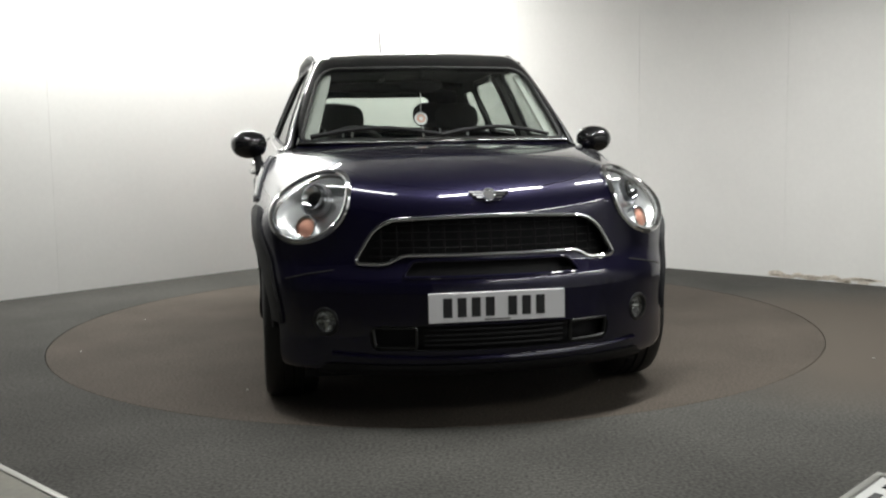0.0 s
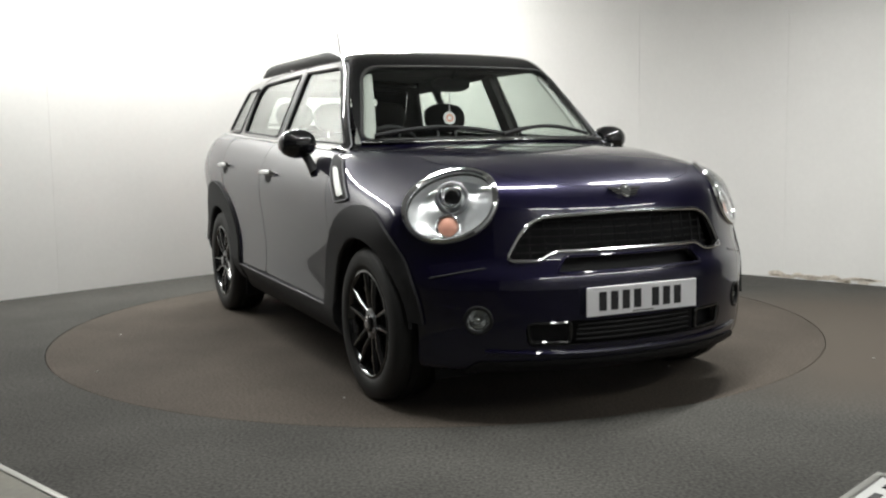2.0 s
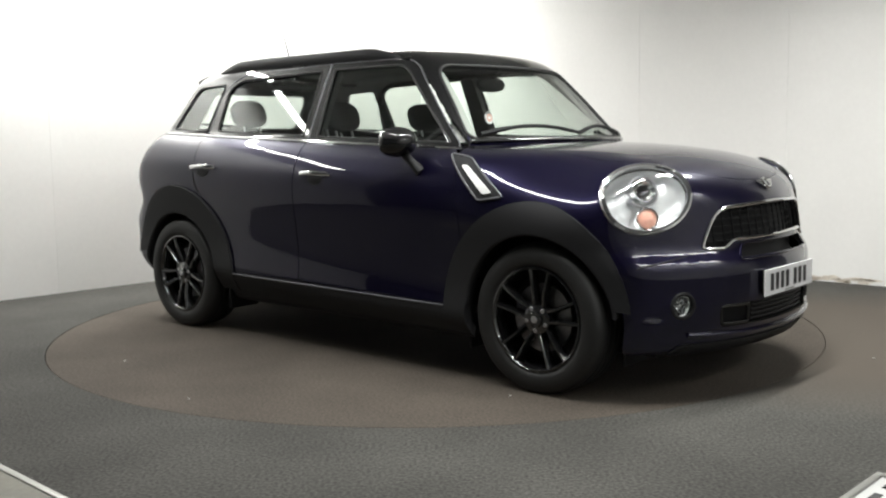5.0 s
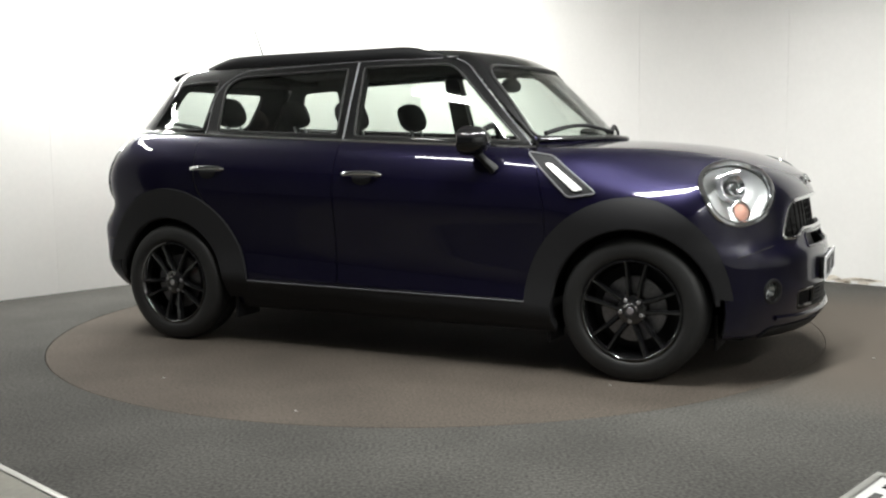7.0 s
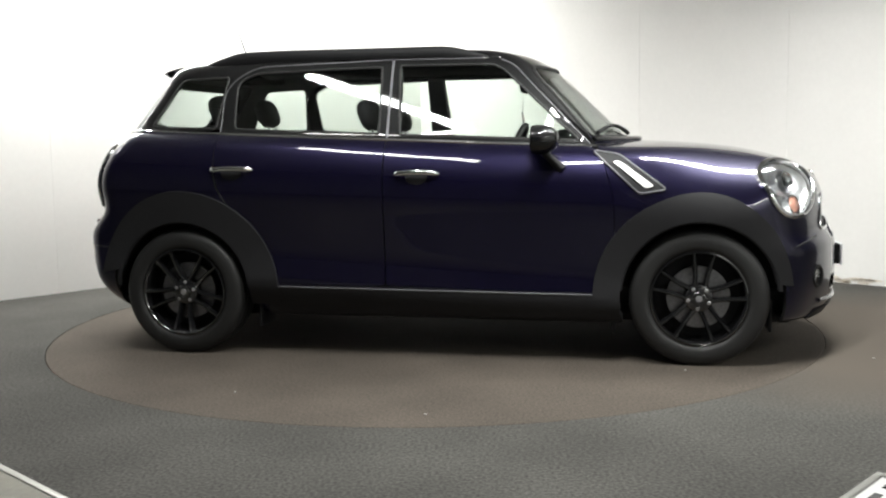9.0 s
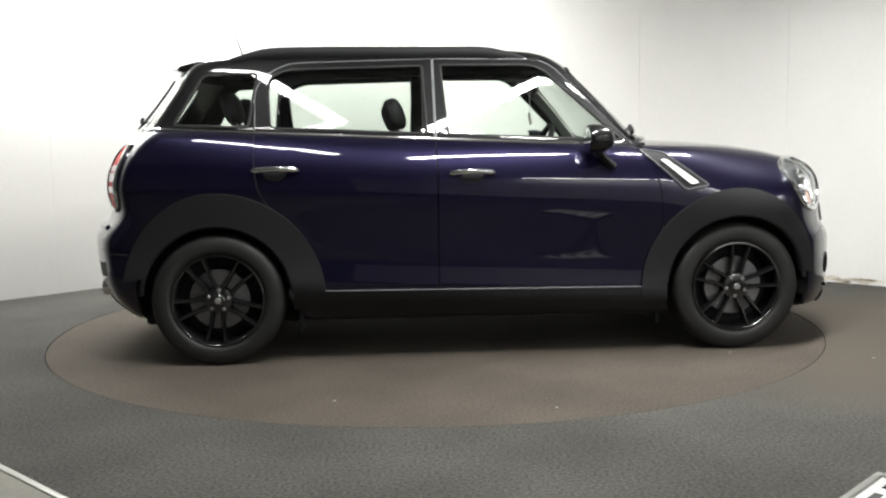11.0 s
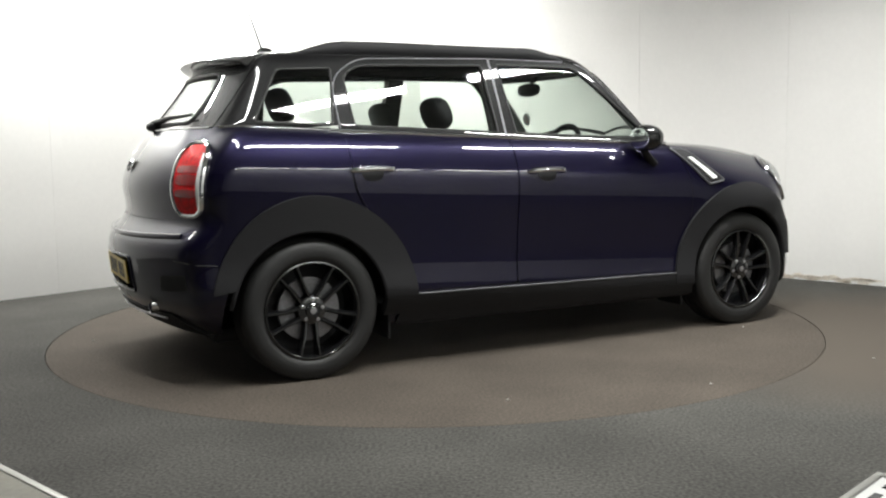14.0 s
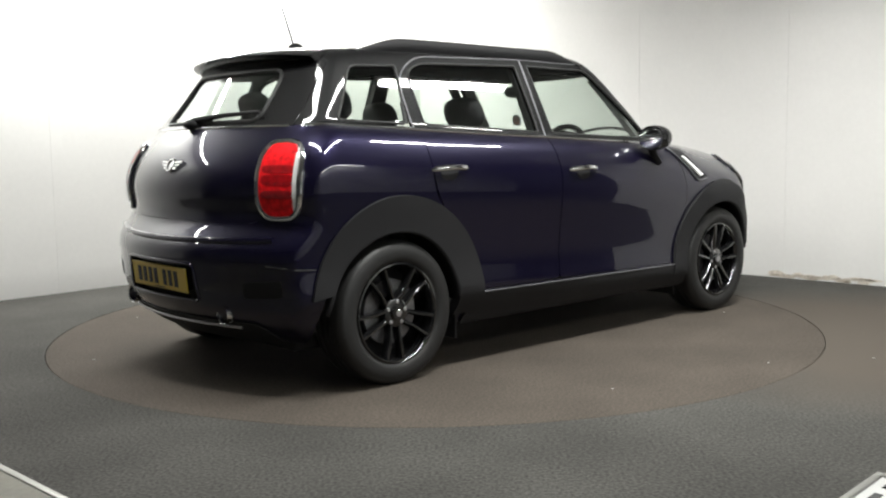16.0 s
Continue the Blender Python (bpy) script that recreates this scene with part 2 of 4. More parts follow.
class View:
    """A way of looking at the skin: u and v across, and the direction in which outlines are laid on it."""

    def __init__(self, origin, way, u):
        self.o, self.w = np.array(origin, float), unit(np.array(way, float))
        self.u = unit(np.array(u, float) - self.w * np.dot(u, self.w))
        self.v = np.cross(self.w, self.u)
        if self.v[2] < 0:
            self.v = -self.v

    def at(self, pts):
        pts = np.array([(p[0], p[1]) for p in pts])
        return self.o + pts[:, :1] * self.u + pts[:, 1:2] * self.v

    def lay(self, pts, off=0.0):
        q = land(self.at(pts), self.w)
        return q + unit(slope(q)) * off if off else q


RIGHT = View((0, -1.4, 0), (0, 1, 0), (1, 0, 0))
LEFT = View((0, 1.4, 0), (0, -1, 0), (1, 0, 0))
FRONT = View((2.6, 0, 0), (-1, 0, 0), (0, 1, 0))
TOP = View((0, 0, 2.3), (0, 0, -1), (1, 0, 0))
REAR = View((-2.6, 0, 0), (1, 0, 0), (0, 1, 0))


def sheet(view, outline, off=0.0, thick=0.012, step=0.035, holes=()):
    """A panel of the skin within an outline, with thickness inwards. Returns a bmesh."""
    def split(loop):
        out = []
        for i in range(len(loop)):
            a, b = Vector(loop[i][:2]), Vector(loop[(i + 1) % len(loop)][:2])
            k = max(1, int((b - a).length / step + 0.5))
            out += [a.lerp(b, j / k) for j in range(k)]
        return out

    outline = split(outline)
    holes = [split(h) for h in holes]
    loops = [outline, *holes]
    pts, edges = [], []
    for loop in loops:
        b = len(pts)
        pts += [Vector(q[:2]) for q in loop]
        edges += [(b + i, b + (i + 1) % len(loop)) for i in range(len(loop))]
    arr = np.array([(q.x, q.y) for q in outline])
    lo, hi = arr.min(0), arr.max(0)
    gx, gy = np.meshgrid(np.arange(lo[0] + step / 2, hi[0], step), np.arange(lo[1] + step / 2, hi[1], step))
    g = np.stack([gx.ravel(), gy.ravel()], 1)
    keep = np.zeros(len(g), bool)
    near = np.ones(len(g), bool)
    for loop in loops:
        a = np.array([(q[0], q[1]) for q in loop])
        b = np.roll(a, -1, 0)
        for (x0, y0), (x1, y1) in zip(a, b):
            with np.errstate(divide="ignore", invalid="ignore"):
                cross = ((y0 > g[:, 1]) != (y1 > g[:, 1])) & (g[:, 0] < (x1 - x0) * (g[:, 1] - y0) / (y1 - y0) + x0)
            keep ^= cross
        seg = b - a
        for s0, d in zip(a, seg):
            t = np.clip(((g - s0) @ d) / max(d @ d, 1e-12), 0, 1)
            near &= np.linalg.norm(g - s0 - t[:, None] * d, axis=1) > step * 0.35
    pts += [Vector(q) for q in g[keep & near]]
    v2, _, tris, *_ = delaunay_2d_cdt(pts, edges, [], 2 if holes else 1, 1e-5)
    if holes:
        def inside(c):
            hit = False
            for loop in loops:
                for i in range(len(loop)):
                    p, q = loop[i - 1], loop[i]
                    if (p[1] > c.y) != (q[1] > c.y) and c.x < (q[0] - p[0]) * (c.y - p[1]) / (q[1] - p[1]) + p[0]:
                        hit = not hit
            return hit
        tris = [t for t in delaunay_2d_cdt(pts, edges, [], 0, 1e-5)[2]]
        v2 = delaunay_2d_cdt(pts, edges, [], 0, 1e-5)[0]
        tris = [t for t in tris if inside(sum((v2[i] for i in t), Vector((0, 0))) / len(t))]
    q = view.lay(v2)
    n = unit(slope(q))
    top, under = q + n * off, q + n * (off - thick)
    bm = bmesh.new()
    A = [bm.verts.new(c) for c in top]
    B = [bm.verts.new(c) for c in under]
    count = {}
    flip = None
    for t in tris:
        t = list(t)
        if flip is None:
            c = np.cross(top[t[1]] - top[t[0]], top[t[2]] - top[t[0]])
            flip = np.dot(c, n[t[0]]) < 0
        if flip:
            t = t[::-1]
        bm.faces.new([A[i] for i in t])
        bm.faces.new([B[i] for i in reversed(t)])
        for i in range(len(t)):
            count[(t[i], t[(i + 1) % len(t)])] = True
    for (i, j) in count:
        if (j, i) not in count:
            bm.faces.new((A[j], A[i], B[i], B[j]))
    loose = [v for v in bm.verts if not v.link_faces]
    bmesh.ops.delete(bm, geom=loose, context="VERTS")
    return bm


def bead(view, outline, radius, off=0.0, closed=True, sides=8, flat=1.0, step=0.03):
    """A rod laid on the skin along an outline."""
    pts = []
    n = len(outline)
    for i in range(n if closed else n - 1):
        a, b = Vector(outline[i][:2]), Vector(outline[(i + 1) % n][:2])
        k = max(1, int((b - a).length / step))
        pts += [a.lerp(b, j / k) for j in range(k)]
    if not closed:
        pts.append(Vector(outline[-1][:2]))
    clean = [pts[0]]
    for q in pts[1:]:
        if (q - clean[-1]).length > 0.004:
            clean.append(q)
    if closed and (clean[0] - clean[-1]).length < 0.004:
        clean.pop()
    bm = bmesh.new()
    tube(bm, view.lay(clean, off), radius, sides, closed, flat, up=Vector(-view.w))
    return bm


def net(cell=0.028):
    """The skin as a mesh, by surface nets."""
    lo, hi = np.array([-2.2, -1.0, 0.1]), np.array([2.25, 1.0, 1.75])
    n = np.ceil((hi - lo) / cell).astype(int) + 1
    axes = [lo[i] + cell * np.arange(n[i]) for i in range(3)]
    axes[1] = (np.arange(n[1]) - (n[1] - 1) / 2) * cell
    P = np.stack(np.meshgrid(*axes, indexing="ij"), -1)
    F = skin(P)
    inside = F < 0
    corners = [(i, j, k) for i in (0, 1) for j in (0, 1) for k in (0, 1)]
    cut = lambda c: tuple(slice(c[a], n[a] - 1 + c[a]) for a in range(3))
    total = sum(inside[cut(c)].astype(int) for c in corners)
    active = (total > 0) & (total < 8)
    index = -np.ones(active.shape, int)
    cells = np.argwhere(active)
    index[active] = np.arange(len(cells))
    V = P[cells[:, 0], cells[:, 1], cells[:, 2]] + cell / 2
    for _ in range(6):
        g = slope(V)
        V = V - np.clip((skin(V) / np.maximum((g * g).sum(-1), 0.05)), -cell / 2, cell / 2)[:, None] * g
    quads = []
    for a in range(3):
        b, c = (a + 1) % 3, (a + 2) % 3
        s0, s1 = [slice(1, -1)] * 3, [slice(1, -1)] * 3
        s0[a], s1[a] = slice(0, -1), slice(1, None)
        A, B = inside[tuple(s0)], inside[tuple(s1)]
        at = np.argwhere(A != B)
        first = A[tuple(at.T)]
        at = at + np.array([0 if i == a else 1 for i in range(3)])
        eb, ec = np.eye(3, dtype=int)[b], np.eye(3, dtype=int)[c]
        q = np.stack([index[tuple((at - d).T)] for d in (0 * eb, eb, eb + ec, ec)], 1)
        q[~first] = q[~first][:, ::-1]
        quads.append(q)
    return V, np.concatenate(quads)


# ---- the place: a white corner bay with a turntable let into a carpeted floor ----
def wall_material():
    m = material("white_painted_boards", (0.80, 0.79, 0.77), 0.75, grain=0.015, grain_scale=30, blotch=0.03, blotch_scale=1.2, bump=0.03)
    return m


def carpet_material():
    """Worn dark carpet: fine pile, dusty brown patches, small pale specks."""
    m = material("worn_dark_carpet", (0.058, 0.0565, 0.0515), 0.95, grain=0.6, grain_scale=80, bump=0.35, blotch=0.22, blotch_scale=1.3, spec=0.2)
    nodes, links = m.node_tree.nodes, m.node_tree.links
    b = nodes["Principled BSDF"]
    base = b.inputs["Base Color"].links[0].from_socket
    tc = nodes.new("ShaderNodeTexCoord")
    n = nodes.new("ShaderNodeTexNoise")
    n.inputs["Scale"].default_value, n.inputs["Detail"].default_value = 0.7, 5
    links.new(tc.outputs["Object"], n.inputs["Vector"])
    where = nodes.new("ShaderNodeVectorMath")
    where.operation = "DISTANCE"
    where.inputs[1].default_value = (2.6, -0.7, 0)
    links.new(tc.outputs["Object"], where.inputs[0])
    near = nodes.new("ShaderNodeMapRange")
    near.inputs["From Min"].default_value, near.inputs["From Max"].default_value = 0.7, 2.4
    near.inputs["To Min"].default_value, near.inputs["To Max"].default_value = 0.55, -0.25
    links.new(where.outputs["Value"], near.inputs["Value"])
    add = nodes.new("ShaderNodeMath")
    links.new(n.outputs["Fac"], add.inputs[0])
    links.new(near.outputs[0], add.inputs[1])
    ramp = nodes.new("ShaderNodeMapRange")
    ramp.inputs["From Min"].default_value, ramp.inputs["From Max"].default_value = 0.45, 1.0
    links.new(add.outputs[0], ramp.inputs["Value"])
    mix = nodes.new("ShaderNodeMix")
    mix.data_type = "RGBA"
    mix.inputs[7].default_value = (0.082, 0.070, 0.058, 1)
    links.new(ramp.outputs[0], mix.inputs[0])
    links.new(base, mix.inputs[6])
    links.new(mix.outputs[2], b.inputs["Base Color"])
    return m


WALL = wall_material()
CARPET = carpet_material()
TABLE = material("dusty_brown_turntable_carpet", (0.070, 0.0585, 0.048), 0.92, grain=0.45, grain_scale=85, bump=0.4, blotch=0.16, blotch_scale=1.8, spec=0.25)
PLAIN = material("grey_ceiling_board", (0.38, 0.38, 0.38), 0.9, grain=0.05, grain_scale=20)
# dark grey that stands in for the dim room behind the camera
SHADE = material("dim_room_grey", (0.10, 0.10, 0.11), 0.9, grain=0.1, grain_scale=8, blotch=0.2)
PALE = material("pale_grey_wall", (0.72, 0.72, 0.71), 0.9, grain=0.05, grain_scale=8, blotch=0.25, blotch_scale=0.8)
METAL = material("brushed_aluminium_strip", (0.30, 0.30, 0.28), 0.35, 0.8, grain=0.1, grain_scale=80)
TIMBER = material("worn_brown_lino", (0.10, 0.095, 0.07), 0.6, grain=0.2, grain_scale=40, blotch=0.2)
ENAMEL = material("white_enamelled_steel", (0.50, 0.50, 0.49), 0.5)
LITTER = material("pale_paper_scrap", (0.32, 0.31, 0.29), 0.8)
SCUFF = material("bare_plaster", (0.66, 0.60, 0.52), 0.9, grain=0.25, grain_scale=60)
TABLE_R = 2.186


def setting(name, bm, mat, label, category, smooth=False):
    return tagged(part(name, bm, mat, None, "", smooth), label, category, "", "structure")


def build_floor():
    bm = bmesh.new()
    n = 128
    inner = [bm.verts.new((TABLE_R * math.cos(k * math.tau / n) * 1.001, TABLE_R * math.sin(k * math.tau / n) * 1.001, 0)) for k in range(n)]
    mid = [bm.verts.new((3.6 * math.cos(k * math.tau / n), 3.6 * math.sin(k * math.tau / n), 0)) for k in range(n)]
    outer = [bm.verts.new((11 * math.cos(k * math.tau / n), 11 * math.sin(k * math.tau / n), 0)) for k in range(n)]
    deep = [bm.verts.new((v.co.x, v.co.y, -0.12)) for v in inner]
    for k in range(n):
        q = (k + 1) % n
        bm.faces.new((inner[k], mid[k], mid[q], inner[q]))
        bm.faces.new((mid[k], outer[k], outer[q], mid[q]))
        bm.faces.new((deep[k], inner[k], inner[q], deep[q]))
    bm.faces.new(deep)
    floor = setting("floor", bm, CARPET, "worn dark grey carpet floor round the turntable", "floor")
    bm = bmesh.new()
    profile = [(0, -0.04), (TABLE_R - 0.003, -0.04), (TABLE_R - 0.002, -0.002), (TABLE_R - 0.005, 0.0)]
    lathe(bm, profile + [(r, 0.0) for r in (1.6, 1.0, 0.5)] + [(0, 0.0)], steps=128)
    table = part("turntable", bm, TABLE, None, "", False)
    tagged(table, "round dusty brown carpeted turntable flush with the floor", "turntable")
    return floor, table


FLOOR, TURNTABLE = build_floor()


def board_wall(name, along, outward, label, widths, height=CEILING):
    """A wall of painted boards with fine open joints."""
    backing = bmesh.new()
    turn = Matrix(((along.x, outward.x, 0, CORNER.x), (along.y, outward.y, 0, CORNER.y), (0, 0, 1, 0), (0, 0, 0, 1)))
    end = sum(widths)
    box(backing, (-0.2, 0.014, 0), (end, 0.16, height))
    for v in backing.verts:
        v.co = turn @ v.co
    wall = setting(name, backing, WALL, label, "wall")
    s = 0.0
    for w in widths:
        bm = bmesh.new()
        box(bm, (s + 0.0006 if s else 0.0, 0, 0.0), (s + w - 0.0006, 0.0135, height), 0.0005, 1)
        for v in bm.verts:
            v.co = turn @ v.co
        bmesh.ops.recalc_face_normals(bm, faces=bm.faces)
        part("board", bm, WALL, wall, "", False)
        s += w
    return wall


OUT_R = Vector((-ALONG_R.y, ALONG_R.x, 0))
OUT_L = Vector((ALONG_L.y, -ALONG_L.x, 0))
board_wall("wall_right", ALONG_R, OUT_R, "white painted board wall with fine vertical joints", [1.275] * 5)
board_wall("wall_left", ALONG_L, OUT_L, "white painted board wall, brightly lit", [3.85] * 2)


def closing(name, mid, along, length, label, mat):
    bm = bmesh.new()
    box(bm, (-length / 2, 0, 0), (length / 2, 0.15, CEILING))
    out = Vector((-along.y, along.x, 0))
    turn = Matrix(((along.x, out.x, 0, mid.x), (along.y, out.y, 0, mid.y), (0, 0, 1, 0), (0, 0, 0, 1)))
    for v in bm.verts:
        v.co = turn @ v.co
    bmesh.ops.recalc_face_normals(bm, faces=bm.faces)
    return setting(name, bm, mat, label, "wall")


# unseen wall added to close the room; its dimness is in the colour
closing("wall_front", CORNER + ALONG_L * 9.2 + ALONG_R * 4.5, ALONG_R, 11.0, "unseen wall added behind the open bay, dark grey for the dim room there", SHADE)
closing("wall_side", CORNER + ALONG_R * 9.0 + ALONG_L * 4.5, -ALONG_L, 11.0, "plain pale grey wall beside the open bay", PALE)
bm = bmesh.new()
box(bm, (-10, -10, CEILING), (10, 8, CEILING + 0.1))
setting("ceiling", bm, PLAIN, "plain grey ceiling over the bay", "ceiling")


def build_tube_light(mid, way):
    thing = empty("fluorescent_light")
    turn = Matrix.Translation(mid) @ Matrix.Rotation(math.atan2(way.y, way.x), 4, "Z")
    bm = bmesh.new()
    box(bm, (-0.76, -0.035, -0.02), (0.76, 0.035, 0.05), 0.008)
    part("housing", bm, ENAMEL, thing)
    bm = bmesh.new()
    for s in (-1, 1):
        tube(bm, [(0, s * 0.05, 0.045), (0, s * 0.035, 0.2)], 0.004)
    part("hanger", bm, METAL, thing)
    thing.matrix_basis = turn
    return tagged(thing, "white fluorescent tube light hung below the ceiling", "ceiling light", "tube lights")


for mid, way, watts, spread in TUBES:
    build_tube_light(mid, way)


def build_foreground():
    d = Vector((0.727, -0.687, 0)).normalized()
    side = Vector((-d.y, d.x, 0))
    a = Vector((-1.49, -2.56, 0))
    bm = bmesh.new()
    turn = Matrix(((d.x, side.x, 0, a.x), (d.y, side.y, 0, a.y), (0, 0, 1, 0), (0, 0, 0, 1)))
    box(bm, (-1.5, -0.013, 0.0), (3.0, 0.013, 0.009), 0.004)
    for v in bm.verts:
        v.co = turn @ v.co
    tagged(part("threshold_strip", bm, METAL), "aluminium threshold strip along the carpet's edge", "floor trim")
    bm = bmesh.new()
    box(bm, (-1.5, -2.5, 0.0005), (3.0, -0.014, 0.004), 0)
    for v in bm.verts:
        v.co = turn @ v.co
    setting("floor_lino", bm, TIMBER, "worn brown lino floor beyond the strip", "floor")
    e = Vector((0.697, 0.717, 0)).normalized()
    bm = bmesh.new()
    sign = empty("floor_sign")
    o = Vector((1.20, -3.03, 0))
    f = Vector((e.y, -e.x, 0))
    turn = Matrix(((e.x, f.x, 0, o.x), (e.y, f.y, 0, o.y), (0, 0, 1, 0), (0, 0, 0, 1)))
    box(bm, (-0.20, 0.0, 0.0), (0.24, 0.25, 0.02), 0.004)
    part("board", bm, ENAMEL, sign, "white enamelled board")
    bm = bmesh.new()
    for lo, hi in (((-0.20, -0.012, 0), (0.235, 0.012, 0.028)), ((0.235, -0.012, 0), (0.258, 0.264, 0.028)), ((-0.20, 0.24, 0), (0.235, 0.264, 0.028)), ((-0.222, -0.012, 0), (-0.20, 0.264, 0.028))):
        box(bm, lo, hi, 0.003)
    part("frame", bm, METAL, sign, "pale metal frame")
    bm = bmesh.new()
    for k in range(3):
        box(bm, (-0.12 + k * 0.13, 0.045, 0.0195), (-0.1 + k * 0.13, 0.20, 0.0225))
        box(bm, (-0.12 + k * 0.13, 0.045, 0.0195), (-0.05 + k * 0.13, 0.07, 0.0225))
    part("marking", bm, INK, sign, "black bars in place of lettering")
    sign.matrix_basis = turn
    tagged(sign, "white framed board with black markings lying on the carpet", "sign board")


build_foreground()


def build_litter():
    rng = random.Random(5)
    for k in range(10):
        bm = bmesh.new()
        s = rng.uniform(0.005, 0.011)
        ball(bm, (0, 0, 0.002), (s, s * 0.7, 0.003), 8, 5)
        scrap = part("paper_scrap", bm, LITTER)
        scrap.location = (2.0 + rng.uniform(0.1, 1.1), -0.9 + rng.uniform(-0.5, 0.5), 0)
        tagged(scrap, "tiny pale scrap of litter on the carpet", "litter", "litter on the carpet")
    spots = ((1.62, 0.45), (1.4, -1.1), (-0.55, -1.75), (-1.9, 0.5), (0.35, -1.98), (-1.2, 1.5))
    for k, (x, y) in enumerate(spots):
        bm = bmesh.new()
        ball(bm, (x, y, 0.002), (0.007, 0.005, 0.003), 8, 5)
        part("speck", bm, LITTER, TURNTABLE, "pale scrap stuck to the table")
    bm = bmesh.new()
    for k in range(26):
        s = 3.75 + rng.random() * 0.75
        w, h = rng.uniform(0.02, 0.10), rng.uniform(0.004, 0.02)
        c = CORNER + ALONG_R * s - OUT_R * 0.0015
        z = rng.uniform(0.0, 0.035)
        v = [bm.verts.new(c + ALONG_R * (w * math.cos(a)) * rng.uniform(0.6, 1) + Vector((0, 0, max(0.001, z + h * math.sin(a))))) for a in [i * math.tau / 9 for i in range(9)]]
        bm.faces.new(v)
    setting("trim", bm, SCUFF, "chipped paint along the foot of the white wall", "wall damage")


build_litter()


# ---- the car ----
CAR = tagged(empty("car"), "dark purple crossover car with black roof and wheels, on turntable", "car")
HUBS = (1.2975, -1.2975)
HUB_Z = 0.322

# outlines on the flanks, in x and z
B = lambda x: 1.075 - 0.048 * x
REAR_GLASS = rounded([(-1.03, B(-1.03) + 0.03), (-0.255, B(-0.255) + 0.028, 0.02), (-0.268, 1.462, 0.02), (-0.95, 1.448, 0.09), (-1.045, 1.40, 0.09)], 0.03)
FRONT_GLASS = rounded([(-0.155, B(-0.155) + 0.028, 0.02), (0.74, B(0.74) + 0.03, 0.015), (0.36, 1.43, 0.06), (0.30, 1.462, 0.04), (-0.178, 1.466, 0.02)], 0.02)
QUARTER = rounded([(-1.50, B(-1.5) + 0.03, 0.02), (-1.135, B(-1.135) + 0.03, 0.02), (-1.095, 1.43, 0.02), (-1.36, 1.42, 0.03)], 0.02)
FRONT_DOOR = rounded([(-0.212, 0.365, 0.03), (0.90, 0.345, 0.05), (0.905, 0.80, 0.1), (0.835, B(0.8) - 0.01, 0.03), (0.40, 1.46, 0.08), (0.32, 1.492, 0.04), (-0.212, 1.497, 0.01)], 0.02)
REAR_DOOR = rounded([(-0.218, 0.366, 0.03), (-0.80, 0.372, 0.04), (-0.84, 0.56, 0.12), (-1.09, 0.845, 0.12), (-1.10, 1.0, 0.04), (-1.105, 1.38, 0.12), (-0.96, 1.48, 0.1), (-0.218, 1.497, 0.01)], 0.02)

DOORS_HOLE = grown(rounded([(0.90, 0.345, 0.05), (0.905, 0.80, 0.1), (0.835, B(0.8) - 0.01, 0.03), (0.40, 1.46, 0.08), (0.32, 1.492, 0.04), (-0.215, 1.497, 0.01), (-0.96, 1.48, 0.1), (-1.105, 1.38, 0.12), (-1.10, 1.0, 0.04), (-1.09, 0.845, 0.12), (-0.84, 0.56, 0.12), (-0.80, 0.372, 0.04)], 0.02), 0.0025)
BLACK_ZONE = rounded([(-1.90, B(-1.62) + 0.004, 0.005), (-1.62, B(-1.62) + 0.004, 0.01), (0.83, B(0.83) + 0.004, 0.01), (0.40, 1.47, 0.02), (0.30, 1.6, 0.02), (-1.90, 1.6, 0.02)], 0.02)
BLACK_TAIL = rounded([(-0.9, 1.157, 0.01), (0.9, 1.157, 0.01), (0.9, 1.7, 0.01), (-0.9, 1.7, 0.01)], 0.01)


def arch(hub, inner, outer):
    """Outline of the dark lip round a wheel opening; it ends higher on the bumper's side."""
    ahead, behind = (0.39, 0.27) if hub > 0 else (0.27, 0.44)
    way = 1 if hub > 0 else -1
    slim = lambda a: outer - 0.07 * max(0.0, way * math.cos(a)) ** 2    # narrower towards the bumper
    o = [Vector((hub + slim(a) * math.cos(a), HUB_Z + slim(a) * math.sin(a))) for a in np.linspace(math.asin((ahead - HUB_Z) / outer), math.pi - math.asin((behind - HUB_Z) / outer), 40)]
    i = [Vector((hub + inner * math.cos(a), HUB_Z + inner * math.sin(a))) for a in np.linspace(math.pi - math.asin((behind - HUB_Z) / inner), math.asin((ahead - HUB_Z) / inner), 40)]
    return o + i


# outlines on the front and tail, in y and z
SCREEN_GLASS = rounded([(-0.655, 1.088, 0.05), (0.655, 1.088, 0.05), (0.53, 1.452, 0.09), (-0.53, 1.452, 0.09)], 0.05, 8)
TAIL_GLASS = rounded([(-0.42, 1.178, 0.05), (0.42, 1.178, 0.05), (0.385, 1.41, 0.06), (-0.385, 1.41, 0.06)], 0.05)
GRILLE = rounded([(-0.515, 0.625, 0.03), (-0.395, 0.622, 0.03), (-0.34, 0.655, 0.03), (0.34, 0.655, 0.03), (0.395, 0.622, 0.03), (0.515, 0.625, 0.03), (0.42, 0.785, 0.09), (0.0, 0.80, 0.2), (-0.42, 0.785, 0.09)], 0.03)
SLOT = rounded([(-0.345, 0.575), (0.345, 0.575), (0.30, 0.635), (-0.30, 0.635)], 0.02)
INTAKE = rounded([(-0.46, 0.30), (0.46, 0.30), (0.47, 0.395), (-0.47, 0.395)], 0.025)
TAIL_PLATE = rounded([(-0.32, 0.40), (0.32, 0.40), (0.30, 0.565), (-0.30, 0.565)], 0.03)
